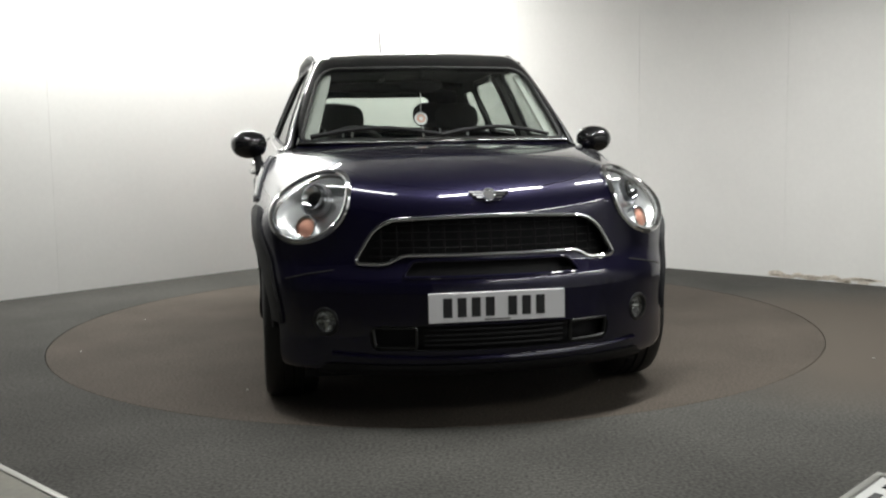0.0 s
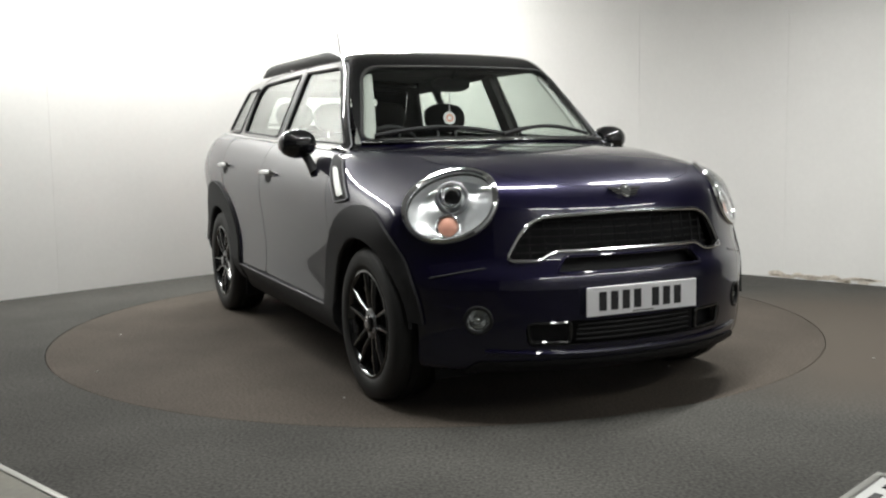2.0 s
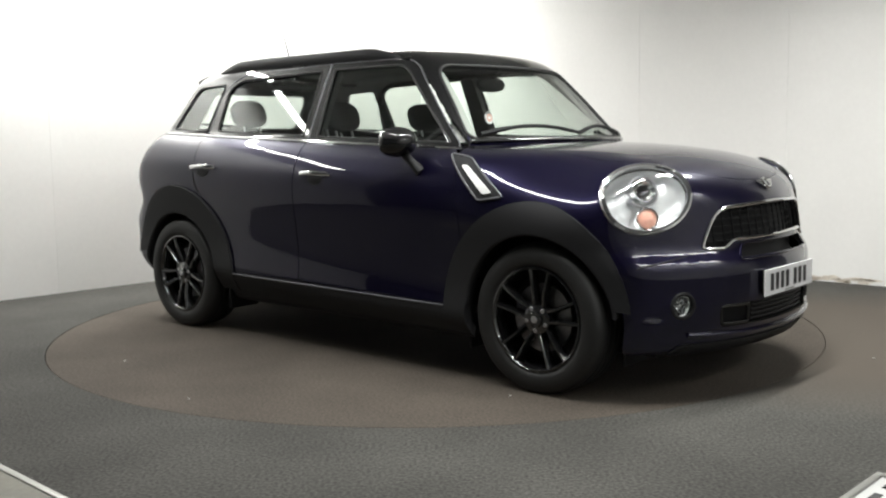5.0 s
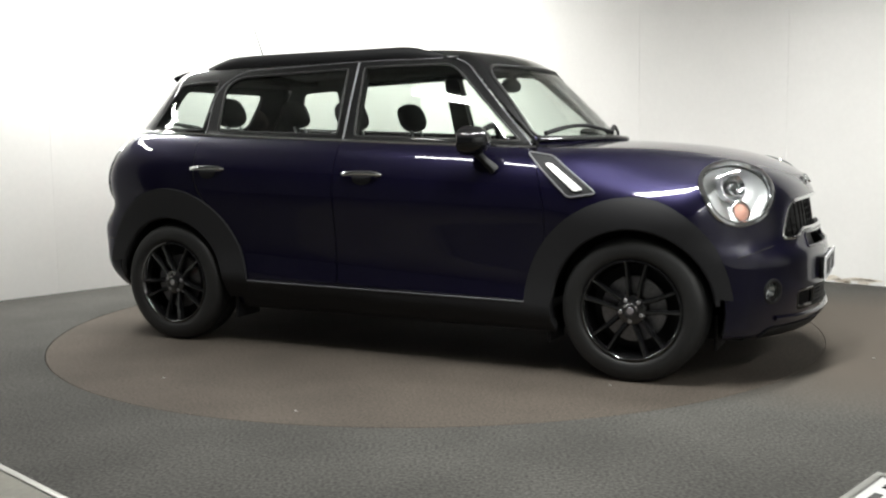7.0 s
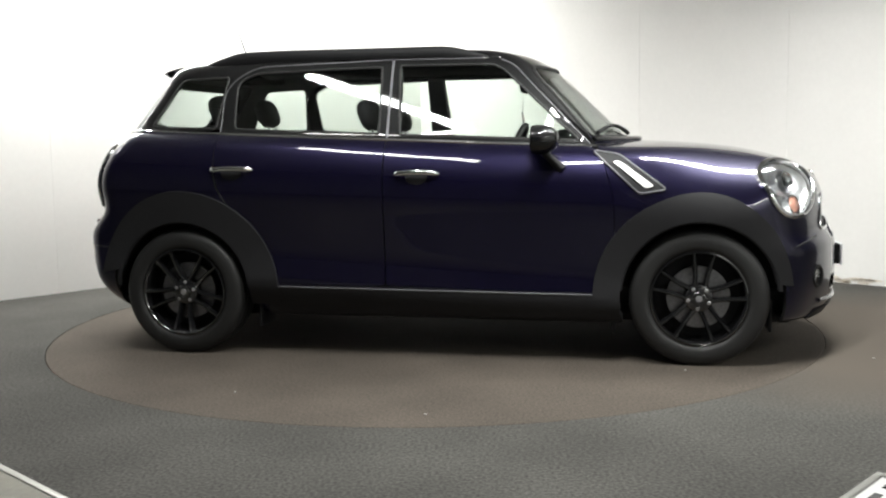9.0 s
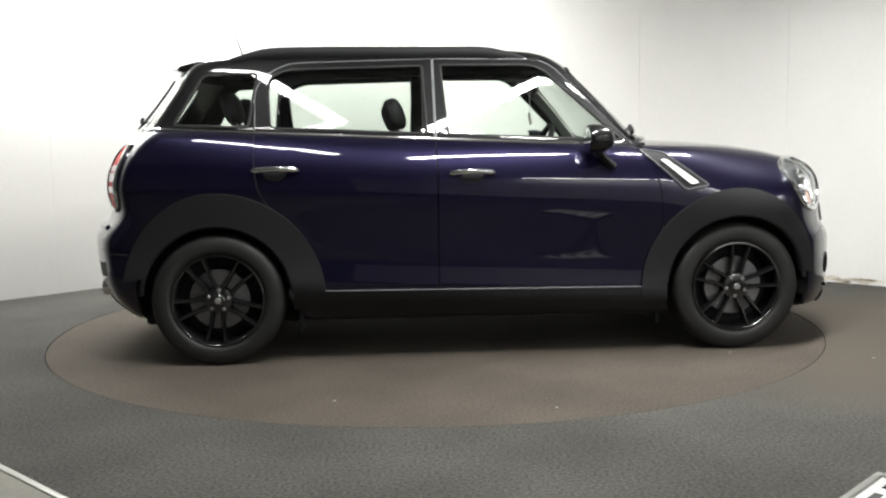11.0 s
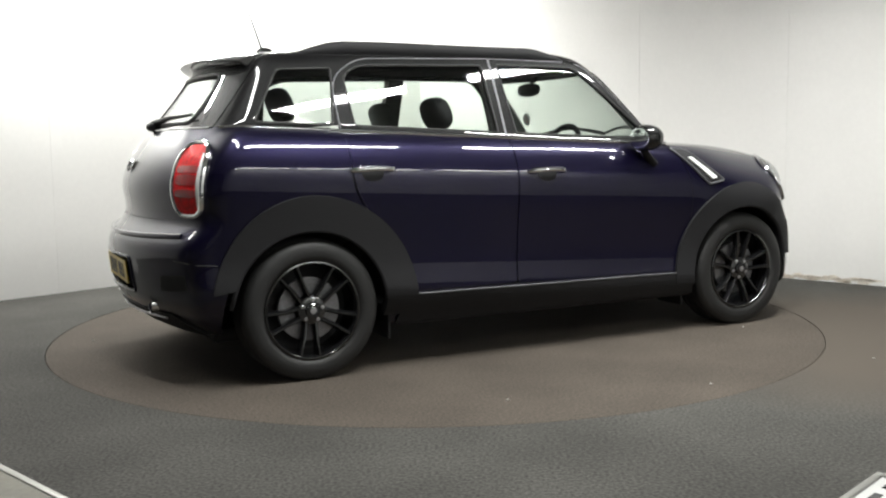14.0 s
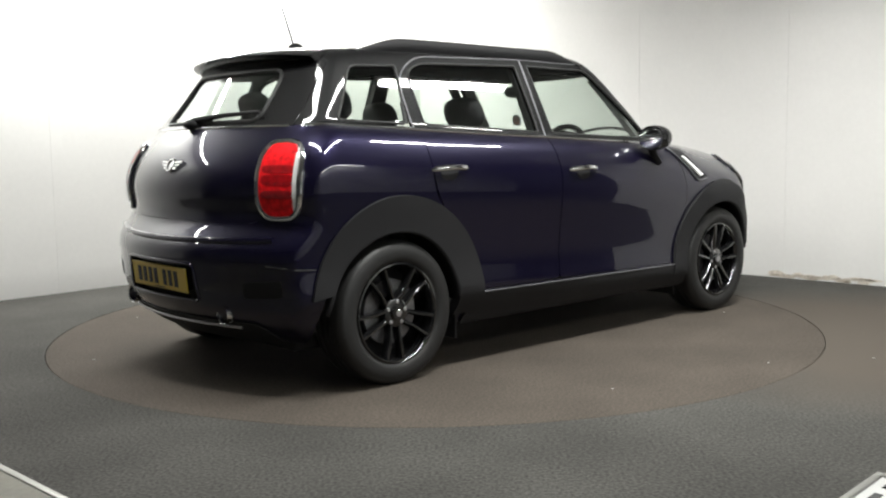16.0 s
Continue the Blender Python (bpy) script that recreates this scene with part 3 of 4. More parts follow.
HATCH = rounded([(-0.60, 0.745, 0.06), (0.60, 0.745, 0.06), (0.625, 1.10, 0.1), (0.57, 1.452, 0.03), (-0.57, 1.452, 0.03), (-0.625, 1.10, 0.1)], 0.05)


BONNET_LID = rounded([(1.00, 0.0, 0.2), (0.90, 0.46, 0.2), (0.80, 0.62, 0.06), (1.50, 0.60, 0.1), (1.66, 0.52, 0.1), (1.80, 0.42, 0.1), (1.885, 0.22, 0.2), (1.905, 0.0, 0.2), (1.885, -0.22, 0.2), (1.80, -0.42, 0.1), (1.66, -0.52, 0.1), (1.50, -0.60, 0.1), (0.80, -0.62, 0.06), (0.90, -0.46, 0.2)], 0.1)


def lamp_view(side):
    return View((1.715 + 0.6 * 0.70, side * (0.662 + 0.6 * 0.58), 0.838 + 0.6 * 0.30), (-0.70, -side * 0.58, -0.30), (0, side, 0))


def tail_view(side):
    return View((-2.4, side * 1.02, 0.0), (0.86, -side * 0.5, 0.0), (0, side, 0))


HEADLAMP = ellipse(0.0, 0.0, 0.178, 0.142, 44, 0.95)
TAILLAMP = ellipse(0.024, 0.925, 0.104, 0.158, 44, 0.62)
FOG = ellipse(0.0, 0.0, 0.052, 0.052, 28)


def fog_view(side):
    return View((1.85 + 0.5, side * (0.60 + 0.25), 0.405), (-0.9, -side * 0.42, 0), (0, side, 0))


def outline_gap(q, loop):
    """Signed distance of points to an outline (inside below 0), and the nearest point of it."""
    a = np.array([(p[0], p[1]) for p in loop])
    d = np.roll(a, -1, 0) - a
    best, near, odd = np.full(len(q), 1e9), np.zeros((len(q), 2)), np.zeros(len(q), bool)
    for p, e in zip(a, d):
        if e @ e < 1e-12:
            continue
        t = np.clip(((q - p) @ e) / (e @ e), 0, 1)
        c = p + t[:, None] * e
        r = np.linalg.norm(q - c, axis=1)
        hit = r < best
        best[hit], near[hit] = r[hit], c[hit]
        if abs(e[1]) > 1e-12:
            odd ^= ((p[1] > q[:, 1]) != (p[1] + e[1] > q[:, 1])) & (q[:, 0] < e[0] * (q[:, 1] - p[1]) / e[1] + p[0])
    return np.where(odd, -best, best), near


def fit_to(V, tris, view, loop, near, far):
    """Moves the mesh's own points onto an outline, and tells which faces lie within it."""
    facing = slope(V) @ view.w < 0.02
    d = V - view.o
    uv, depth = np.stack([d @ view.u, d @ view.v], 1), d @ view.w
    a = np.array([(p[0], p[1]) for p in loop])
    box_ = ((uv > a.min(0) - 0.08) & (uv < a.max(0) + 0.08)).all(1)
    use = facing & (depth > near) & (depth < far) & box_
    s = np.full(len(V), 1.0)
    edges = np.unique(np.sort(np.concatenate([tris[:, [0, 1]], tris[:, [1, 2]], tris[:, [2, 0]]]), 1), axis=0)
    ids = np.flatnonzero(use)
    s[ids], close = outline_gap(uv[ids], loop)
    spot = np.zeros((len(V), 2))
    spot[ids] = close
    fixed = np.zeros(len(V), bool)
    for _ in range(4):
        e = edges[use[edges].all(1)]
        e = e[(s[e[:, 0]] * s[e[:, 1]]) < 0]
        if not len(e):
            break
        pick = np.where(np.abs(s[e[:, 0]]) < np.abs(s[e[:, 1]]), e[:, 0], e[:, 1])
        pick = np.unique(pick)
        V[pick] = view.lay(spot[pick])
        s[pick] = 0.0
    inside = use[tris].all(1) & (s[tris].sum(1) < -1e-6) & (s[tris] <= 0).all(1)
    return inside


def build_shell():
    V, quads = net(0.0235)
    tris = np.concatenate([quads[:, [0, 1, 2]], quads[:, [0, 2, 3]]])
    cuts = []
    for view in (RIGHT, LEFT):
        cuts += [(view, DOORS_HOLE, 0.2, 1.15), (view, QUARTER, 0.2, 1.15)]
        cuts += [(view, ellipse(hub, HUB_Z, 0.40, 0.40, 64), 0.2, 0.95) for hub in HUBS]
    cuts += [(FRONT, SCREEN_GLASS, 0.9, 2.6), (REAR, grown(HATCH, 0.0025), 0.2, 1.3)]
    cuts += [(FRONT, GRILLE, 0.2, 0.95), (FRONT, SLOT, 0.2, 0.95), (FRONT, INTAKE, 0.2, 0.95), (REAR, TAIL_PLATE, 0.2, 0.75)]
    for side in (-1, 1):
        cuts += [(lamp_view(side), HEADLAMP, 0.2, 0.95), (fog_view(side), FOG, 0.2, 0.7), (tail_view(side), TAILLAMP, 0.2, 0.75)]
    cuts.append((TOP, grown(BONNET_LID, 0.0022), 0.9, 1.8))
    for view, loop, near, far in cuts:
        gone = fit_to(V, tris, view, loop, near, far)
        tris = tris[~gone]
    roof = np.zeros(len(tris), bool)
    for view in (RIGHT, LEFT):
        roof |= fit_to(V, tris, view, BLACK_ZONE, 0.2, 1.5)
    roof |= fit_to(V, tris, REAR, BLACK_TAIL, 0.2, 1.5)
    c = V[tris].mean(1)
    roof |= (c[:, 2] > 1.45) | ((c[:, 0] > 0.25) & (c[:, 0] < 0.9) & (c[:, 2] > 1.09))
    inner = V - unit(slope(V)) * 0.018
    n = len(V)
    e = np.concatenate([tris[:, [0, 1]], tris[:, [1, 2]], tris[:, [2, 0]]])
    key = e[:, 0] * n + e[:, 1]
    rim = e[~np.isin(e[:, 1] * n + e[:, 0], key)]
    faces = tris.tolist() + (tris[:, ::-1] + n).tolist() + np.stack([rim[:, 1], rim[:, 0], rim[:, 0] + n, rim[:, 1] + n], 1).tolist()
    kinds = np.concatenate([roof.astype(int), np.full(len(tris), 2), np.full(len(rim), 3)])
    me = bpy.data.meshes.new("body")
    me.from_pydata(np.concatenate([V, inner]).tolist(), [], faces)
    me.polygons.foreach_set("material_index", kinds)
    bm = bmesh.new()
    bm.from_mesh(me)
    bmesh.ops.delete(bm, geom=[v for v in bm.verts if not v.link_faces], context="VERTS")
    bm.to_mesh(me)
    bm.free()
    return me


def skin_normals(me):
    """Shades what lies on the skin by the skin's own slope."""
    n = len(me.vertices)
    co = np.empty(n * 3)
    me.vertices.foreach_get("co", co)
    co = co.reshape(-1, 3)
    g = unit(slope(co, 0.006))
    on = np.abs(skin(co)) < 0.09
    nl = len(me.loops)
    vi, fi = np.empty(nl, int), np.empty(nl, int)
    me.loops.foreach_get("vertex_index", vi)
    starts, totals = np.empty(len(me.polygons), int), np.empty(len(me.polygons), int)
    me.polygons.foreach_get("loop_start", starts)
    me.polygons.foreach_get("loop_total", totals)
    fn = np.empty(len(me.polygons) * 3)
    me.polygons.foreach_get("normal", fn)
    fn = fn.reshape(-1, 3)
    fi = np.repeat(np.arange(len(me.polygons)), totals)
    face = fn[fi]
    lean = (g[vi] * face).sum(1)
    use = on[vi] & (np.abs(lean) > 0.6)
    out = np.where(use[:, None], g[vi] * np.sign(lean)[:, None], face)
    me.polygons.foreach_set("use_smooth", [True] * len(me.polygons))
    me.normals_split_custom_set(out.tolist())


def body_part(name, me, mats, parent, label=""):
    me.materials.clear()
    for m in mats:
        me.materials.append(m)
    skin_normals(me)
    ob = new(name, me)
    ob.parent = parent
    if label:
        ob["label"] = label
    return ob


def skin_part(name, bm, mat, parent, label=""):
    me = bpy.data.meshes.new(name)
    bm.to_mesh(me)
    bm.free()
    return body_part(name, me, [mat], parent, label)


shell = build_shell()
kinds = np.empty(len(shell.polygons), int)
shell.polygons.foreach_get("material_index", kinds)
BODY = body_part("body", shell, [PAINT, ROOF_BLACK, LINING, SEAL], CAR, "dark purple metallic painted body shell")
shell.polygons.foreach_set("material_index", kinds)


# ---- doors, glass and outer panels ----
def door(view, name, low, upper, glass, pull):
    d = skin_part(name, sheet(view, low, 0.0, 0.014), PAINT, CAR, "dark purple painted door")
    skin_part("window_frame", sheet(view, upper, 0.001, 0.02, 0.03, [glass]), ROOF_BLACK, d, "gloss black window frame")
    pane = skin_part("window_pane", sheet(view, grown(glass, 0.006), -0.008, 0.004, 0.05), GLASS, d, "green-tinted side window")
    pane.visible_shadow = False
    part("seal", bead(view, grown(glass, -0.002), 0.006, 0.0), SEAL, d)
    part("frame_trim", bead(view, upper, 0.0035, 0.0), DULL, d, "thin pale edge of the window frame")
    skin_part("inner_trim", sheet(view, grown(low, -0.03), -0.06, 0.02, 0.06), BLACK, d, "black inner door trim")
    x, z = pull
    cup = skin_part("handle_cup", sheet(view, ellipse(x, z - 0.012, 0.055, 0.036, 24), 0.0015, 0.01, 0.02), BLACK, d, "dark recess behind the handle")
    pts = view.lay([(x - 0.112 + 0.224 * k / 12, z + 0.004 - 0.0006 * (k - 6) ** 2 * 0.1) for k in range(13)], 0.0)
    n = unit(slope(pts))
    lift = np.array([0.004 + 0.03 * math.sin(math.pi * k / 12) ** 0.5 for k in range(13)])
    bm = bmesh.new()
    tube(bm, pts + n * lift[:, None], [0.006] + [0.0125] * 11 + [0.006], 10, False, 0.8, up=Vector(-view.w))
    part("handle", bm, CHROME, d, "chrome door handle")
    return d


F_LOW = rounded([(-0.212, 0.365, 0.03), (0.90, 0.345, 0.05), (0.905, 0.80, 0.1), (0.835, B(0.835) - 0.02, 0.02), (0.80, B(0.8), 0.01), (-0.212, B(-0.212), 0.005)], 0.02)
F_UP = rounded([(-0.212, B(-0.212) + 0.002, 0.005), (0.80, B(0.80) + 0.002, 0.01), (0.40, 1.46, 0.08), (0.32, 1.492, 0.04), (-0.212, 1.497, 0.01)], 0.02)
R_LOW = rounded([(-0.218, 0.366, 0.03), (-0.80, 0.372, 0.04), (-0.84, 0.56, 0.12), (-1.09, 0.845, 0.12), (-1.103, B(-1.1), 0.005), (-0.218, B(-0.218), 0.005)], 0.02)
R_UP = rounded([(-0.218, B(-0.218) + 0.002, 0.005), (-1.103, B(-1.1) + 0.002, 0.005), (-1.105, 1.38, 0.12), (-0.96, 1.48, 0.1), (-0.218, 1.497, 0.01)], 0.02)

for side, view in ((-1, RIGHT), (1, LEFT)):
    door(view, "front_door", F_LOW, F_UP, FRONT_GLASS, (-0.045, 0.918))
    door(view, "rear_door", R_LOW, R_UP, REAR_GLASS, (-1.0, 0.948))
    q = skin_part("quarter_window", sheet(view, grown(QUARTER, 0.004), -0.004, 0.004, 0.05), GLASS, CAR, "green-tinted rear quarter window")
    q.visible_shadow = False
    part("quarter_seal", bead(view, QUARTER, 0.006, 0.0), SEAL, CAR)
    pillar = rounded([(-0.29, 0.36), (-0.12, 0.36), (-0.17, 1.48), (-0.27, 1.48)], 0.02)
    skin_part("centre_pillar", sheet(view, pillar, -0.024, 0.03, 0.06), SEAL, CAR, "black centre pillar")
    line = [(-1.64 + 2.46 * k / 40, B(-1.64 + 2.46 * k / 40) + 0.004) for k in range(41)]
    part("belt_trim", bead(view, line, 0.0085, 0.002, False), CHROME, CAR, "bright chrome strip below the side windows")
    # dark mouldings
    for hub, outer in ((HUBS[0], 0.495), (HUBS[1], 0.525)):
        skin_part("wheel_arch_moulding", sheet(view, arch(hub, 0.368, outer), 0.016, 0.05, 0.04), CLADDING, CAR, "dark grey plastic moulding round the wheel opening")
        part("arch_lip", bead(view, [Vector((hub + 0.370 * math.cos(a), HUB_Z + 0.370 * math.sin(a))) for a in np.linspace(0.1, math.pi - 0.1, 50)], 0.012, 0.004, False), CLADDING, CAR)
        well = bmesh.new()
        n = 24
        ra = [Vector((hub + 0.405 * math.cos(a), 0, HUB_Z + 0.405 * math.sin(a))) for a in np.linspace(0.02, math.pi - 0.02, n)]
        o = [well.verts.new((p.x, side * 0.79, p.z)) for p in ra]
        i = [well.verts.new((p.x, side * 0.56, p.z)) for p in ra]
        for k in range(n - 1):
            well.faces.new((o[k], o[k + 1], i[k + 1], i[k]))
        well.faces.new(i)
        part("wheel_well", well, BLACK, CAR, "black wheel well lining")
    sill = rounded([(-0.86, 0.21), (0.95, 0.205), (0.90, 0.335, 0.02), (-0.82, 0.36, 0.02)], 0.02)
    skin_part("sill_moulding", sheet(view, sill, 0.012, 0.04, 0.05), CLADDING, CAR, "dark grey plastic sill moulding")
    part("sill_edge", bead(view, [(-0.84 + 1.76 * k / 20, 0.362 - 0.028 * k / 20) for k in range(21)], 0.0045, 0.010, False), DULL, CAR, "thin pale edge above the sill")
    # fender ornament
    frame_o = rounded([(0.80, 1.02, 0.02), (0.925, 1.0, 0.02), (1.145, 0.835, 0.02), (1.02, 0.818, 0.02)], 0.02)
    slat = rounded([(0.895, 0.965, 0.015), (0.928, 0.965, 0.015), (1.088, 0.85, 0.012), (1.046, 0.842, 0.012)], 0.012)
    orn = skin_part("side_scuttle", sheet(view, frame_o, 0.006, 0.02, 0.03), CLADDING, CAR, "dark slanted vent trim on the wing")
    part("scuttle_frame", bead(view, frame_o, 0.005, 0.006), DULL, orn, "dull grey frame")
    skin_part("scuttle_inset", sheet(view, slat, 0.014, 0.012, 0.03), BRIGHT, orn, "bright silver inset")

# bonnet, screen, hatch
skin_part("bonnet", sheet(TOP, BONNET_LID, 0.0, 0.014, 0.035), PAINT, CAR, "dark purple metallic bonnet")
w = skin_part("windscreen", sheet(FRONT, grown(SCREEN_GLASS, 0.006), -0.004, 0.005, 0.05), GLASS, CAR, "green-tinted windscreen")
w.visible_shadow = False
part("screen_seal", bead(FRONT, SCREEN_GLASS, 0.008, 0.0), SEAL, w)
HATCH_LOW = rounded([(-0.60, 0.745, 0.06), (0.60, 0.745, 0.06), (0.625, 1.10, 0.05), (0.618, 1.153, 0.004), (-0.618, 1.153, 0.004), (-0.625, 1.10, 0.05)], 0.05)
HATCH_UP = rounded([(-0.617, 1.157, 0.004), (0.617, 1.157, 0.004), (0.57, 1.452, 0.03), (-0.57, 1.452, 0.03)], 0.03)
hatch = skin_part("tailgate", sheet(REAR, HATCH_LOW, 0.0, 0.016, 0.035), PAINT, CAR, "dark purple tailgate")
skin_part("window_surround", sheet(REAR, HATCH_UP, 0.001, 0.016, 0.03, [TAIL_GLASS]), ROOF_BLACK, hatch, "gloss black surround of the rear window")
part("tail_trim", bead(REAR, [(-0.60 + 1.20 * k / 30, 1.155) for k in range(31)], 0.006, 0.001, False), CHROME, hatch, "bright strip below the rear window")
w = skin_part("rear_window", sheet(REAR, grown(TAIL_GLASS, 0.006), -0.006, 0.005, 0.05), GLASS, hatch, "green-tinted rear window")
w.visible_shadow = False
part("window_seal", bead(REAR, TAIL_GLASS, 0.010, 0.0), SEAL, hatch)


def badge(view, y, z, size, parent, name):
    """A plain winged disc."""
    c = view.lay([(y, z)], 0.006)[0]
    n = Vector(unit(slope(c[None]))[0])
    side = Vector((0, 1, 0))
    up = n.cross(side).normalized()
    up = up if up.z > 0 else -up
    turn = Matrix((side, up, n)).transposed().to_4x4()
    turn.translation = Vector(c)
    bm = bmesh.new()
    lathe(bm, [(0.0, 0.004), (size * 0.30, 0.004), (size * 0.34, 0.010), (size * 0.42, 0.010), (size * 0.46, 0.0), (0.0, -0.004)], turn, 32)
    top = part(name, bm, CHROME, parent, "plain chrome winged badge")
    for s in (-1, 1):
        bm = bmesh.new()
        for k in range(3):
            x0, x1 = size * 0.42, size * (1.25 - 0.22 * k)
            y0 = size * (0.24 - 0.20 * k)
            q = [turn @ Vector((s * x, yy, zz)) for x, yy, zz in ((x0, y0, 0.006), (x1, y0 + size * 0.05, 0.004), (x1 * 0.97, y0 - size * 0.08, 0.004), (x0, y0 - size * 0.12, 0.006))]
            r = [p - n * 0.012 for p in q]
            A, D = [bm.verts.new(p) for p in q], [bm.verts.new(p) for p in r]
            bm.faces.new(A), bm.faces.new(D[::-1])
            for i in range(4):
                bm.faces.new((A[i], D[i], D[(i + 1) % 4], A[(i + 1) % 4]))
        bmesh.ops.recalc_face_normals(bm, faces=bm.faces)
        part("wing", bm, CHROME, top)


badge(FRONT, 0.0, 0.868, 0.062, CAR, "bonnet_badge")
badge(REAR, 0.0, 0.985, 0.075, hatch, "tailgate_badge")

# ---- nose ----
grille = skin_part("grille", sheet(FRONT, grown(GRILLE, 0.02), -0.06, 0.01, 0.06), BLACK, CAR, "black radiator grille")
part("grille_surround", bead(FRONT, GRILLE, 0.0075, 0.002), CHROME, grille, "chrome grille surround")
for k in range(5):
    z = 0.655 + 0.029 * k
    half = 0.47 - 0.0135 * k
    bm = bmesh.new()
    tube(bm, FRONT.lay([(-half + 2 * half * i / 16, z - 0.002) for i in range(17)], -0.034), 0.0055, 6, False, 0.7)
    part("grille_slat", bm, BLACK, grille)
for k in range(15):
    y = -0.42 + 0.06 * k
    bm = bmesh.new()
    tube(bm, FRONT.lay([(y, 0.635 + 0.15 * i / 5) for i in range(6)], -0.03), 0.004, 5, False)
    part("grille_rib", bm, BLACK, grille)
slot = skin_part("air_slot", sheet(FRONT, grown(SLOT, 0.02), -0.06, 0.01, 0.06), BLACK, CAR, "narrow black air slot")
part("slot_edge", bead(FRONT, SLOT, 0.006, 0.0), PAINT, slot)
intake = skin_part("lower_intake", sheet(FRONT, grown(INTAKE, 0.02), -0.05, 0.01, 0.06), BLACK, CAR, "black lower air intake")
for k in range(4):
    bm = bmesh.new()
    tube(bm, FRONT.lay([(-0.27 + 0.54 * i / 10, 0.315 + 0.02 * k) for i in range(11)], -0.018), 0.006, 6, False)
    part("intake_slat", bm, BLACK, intake)
for side in (-1, 1):
    duct = rounded([(side * 0.30, 0.31), (side * 0.45, 0.315), (side * 0.46, 0.39), (side * 0.30, 0.388)], 0.012)
    part("duct_frame", bead(FRONT, duct, 0.009, -0.008), ROOF_BLACK, intake)
part("bumper_lip", bead(FRONT, [(-0.60 + 1.20 * k / 40, 0.268 + 0.06 * abs(-0.60 + 1.20 * k / 40) ** 2.5) for k in range(41)], 0.011, 0.003, False), PAINT, CAR, "raised lip along the front bumper")
skin_part("front_valance", sheet(FRONT, rounded([(-0.66, 0.205), (0.66, 0.205), (0.62, 0.245), (-0.62, 0.245)], 0.02), 0.008, 0.03, 0.05), BLACK, CAR, "black plastic lower edge of the bumper")


def number_plate(view, zc, mat, name, label, parent, out=0.012, tilt_from=0.0):
    pa, pb = view.lay([(0.0, zc - 0.055), (0.0, zc + 0.055)], 0.0)
    n = Vector((0, 1, 0)).cross(Vector(pb - pa)).normalized()
    if n.dot(Vector(view.w)) > 0:
        n = -n
    up = Vector(pb - pa).normalized()
    right = up.cross(n)
    turn = Matrix((right, up, n)).transposed().to_4x4()
    turn.translation = Vector((pa + pb) / 2) + n * out
    bm = bmesh.new()
    box(bm, (-0.26, -0.0555, -0.004), (0.26, 0.0555, 0.002), 0.0018, 1)
    for v in bm.verts:
        v.co = turn @ v.co
    plate = part(name, bm, mat, parent, label)
    x = -0.205
    for k in range(7):
        if k == 4:
            x += 0.032
        bm = bmesh.new()
        w_ = 0.034
        box(bm, (x, -0.036, 0.001), (x + w_, 0.036, 0.0032))
        for v in bm.verts:
            v.co = turn @ v.co
        part("plate_bar", bm, INK, plate)
        x += w_ + 0.0195
    bm = bmesh.new()
    box(bm, (-0.05, -0.050, 0.001), (0.05, -0.046, 0.003))
    for v in bm.verts:
        v.co = turn @ v.co
    part("maker_bar", bm, INK, plate)
    bm = bmesh.new()
    box(bm, (-0.22, -0.05, -0.05), (0.22, 0.05, -0.003))
    for v in bm.verts:
        v.co = turn @ v.co
    part("plate_mount", bm, BLACK, plate)


number_plate(FRONT, 0.466, PLATE_W, "front_number_plate", "white number plate with plain black bars", CAR)


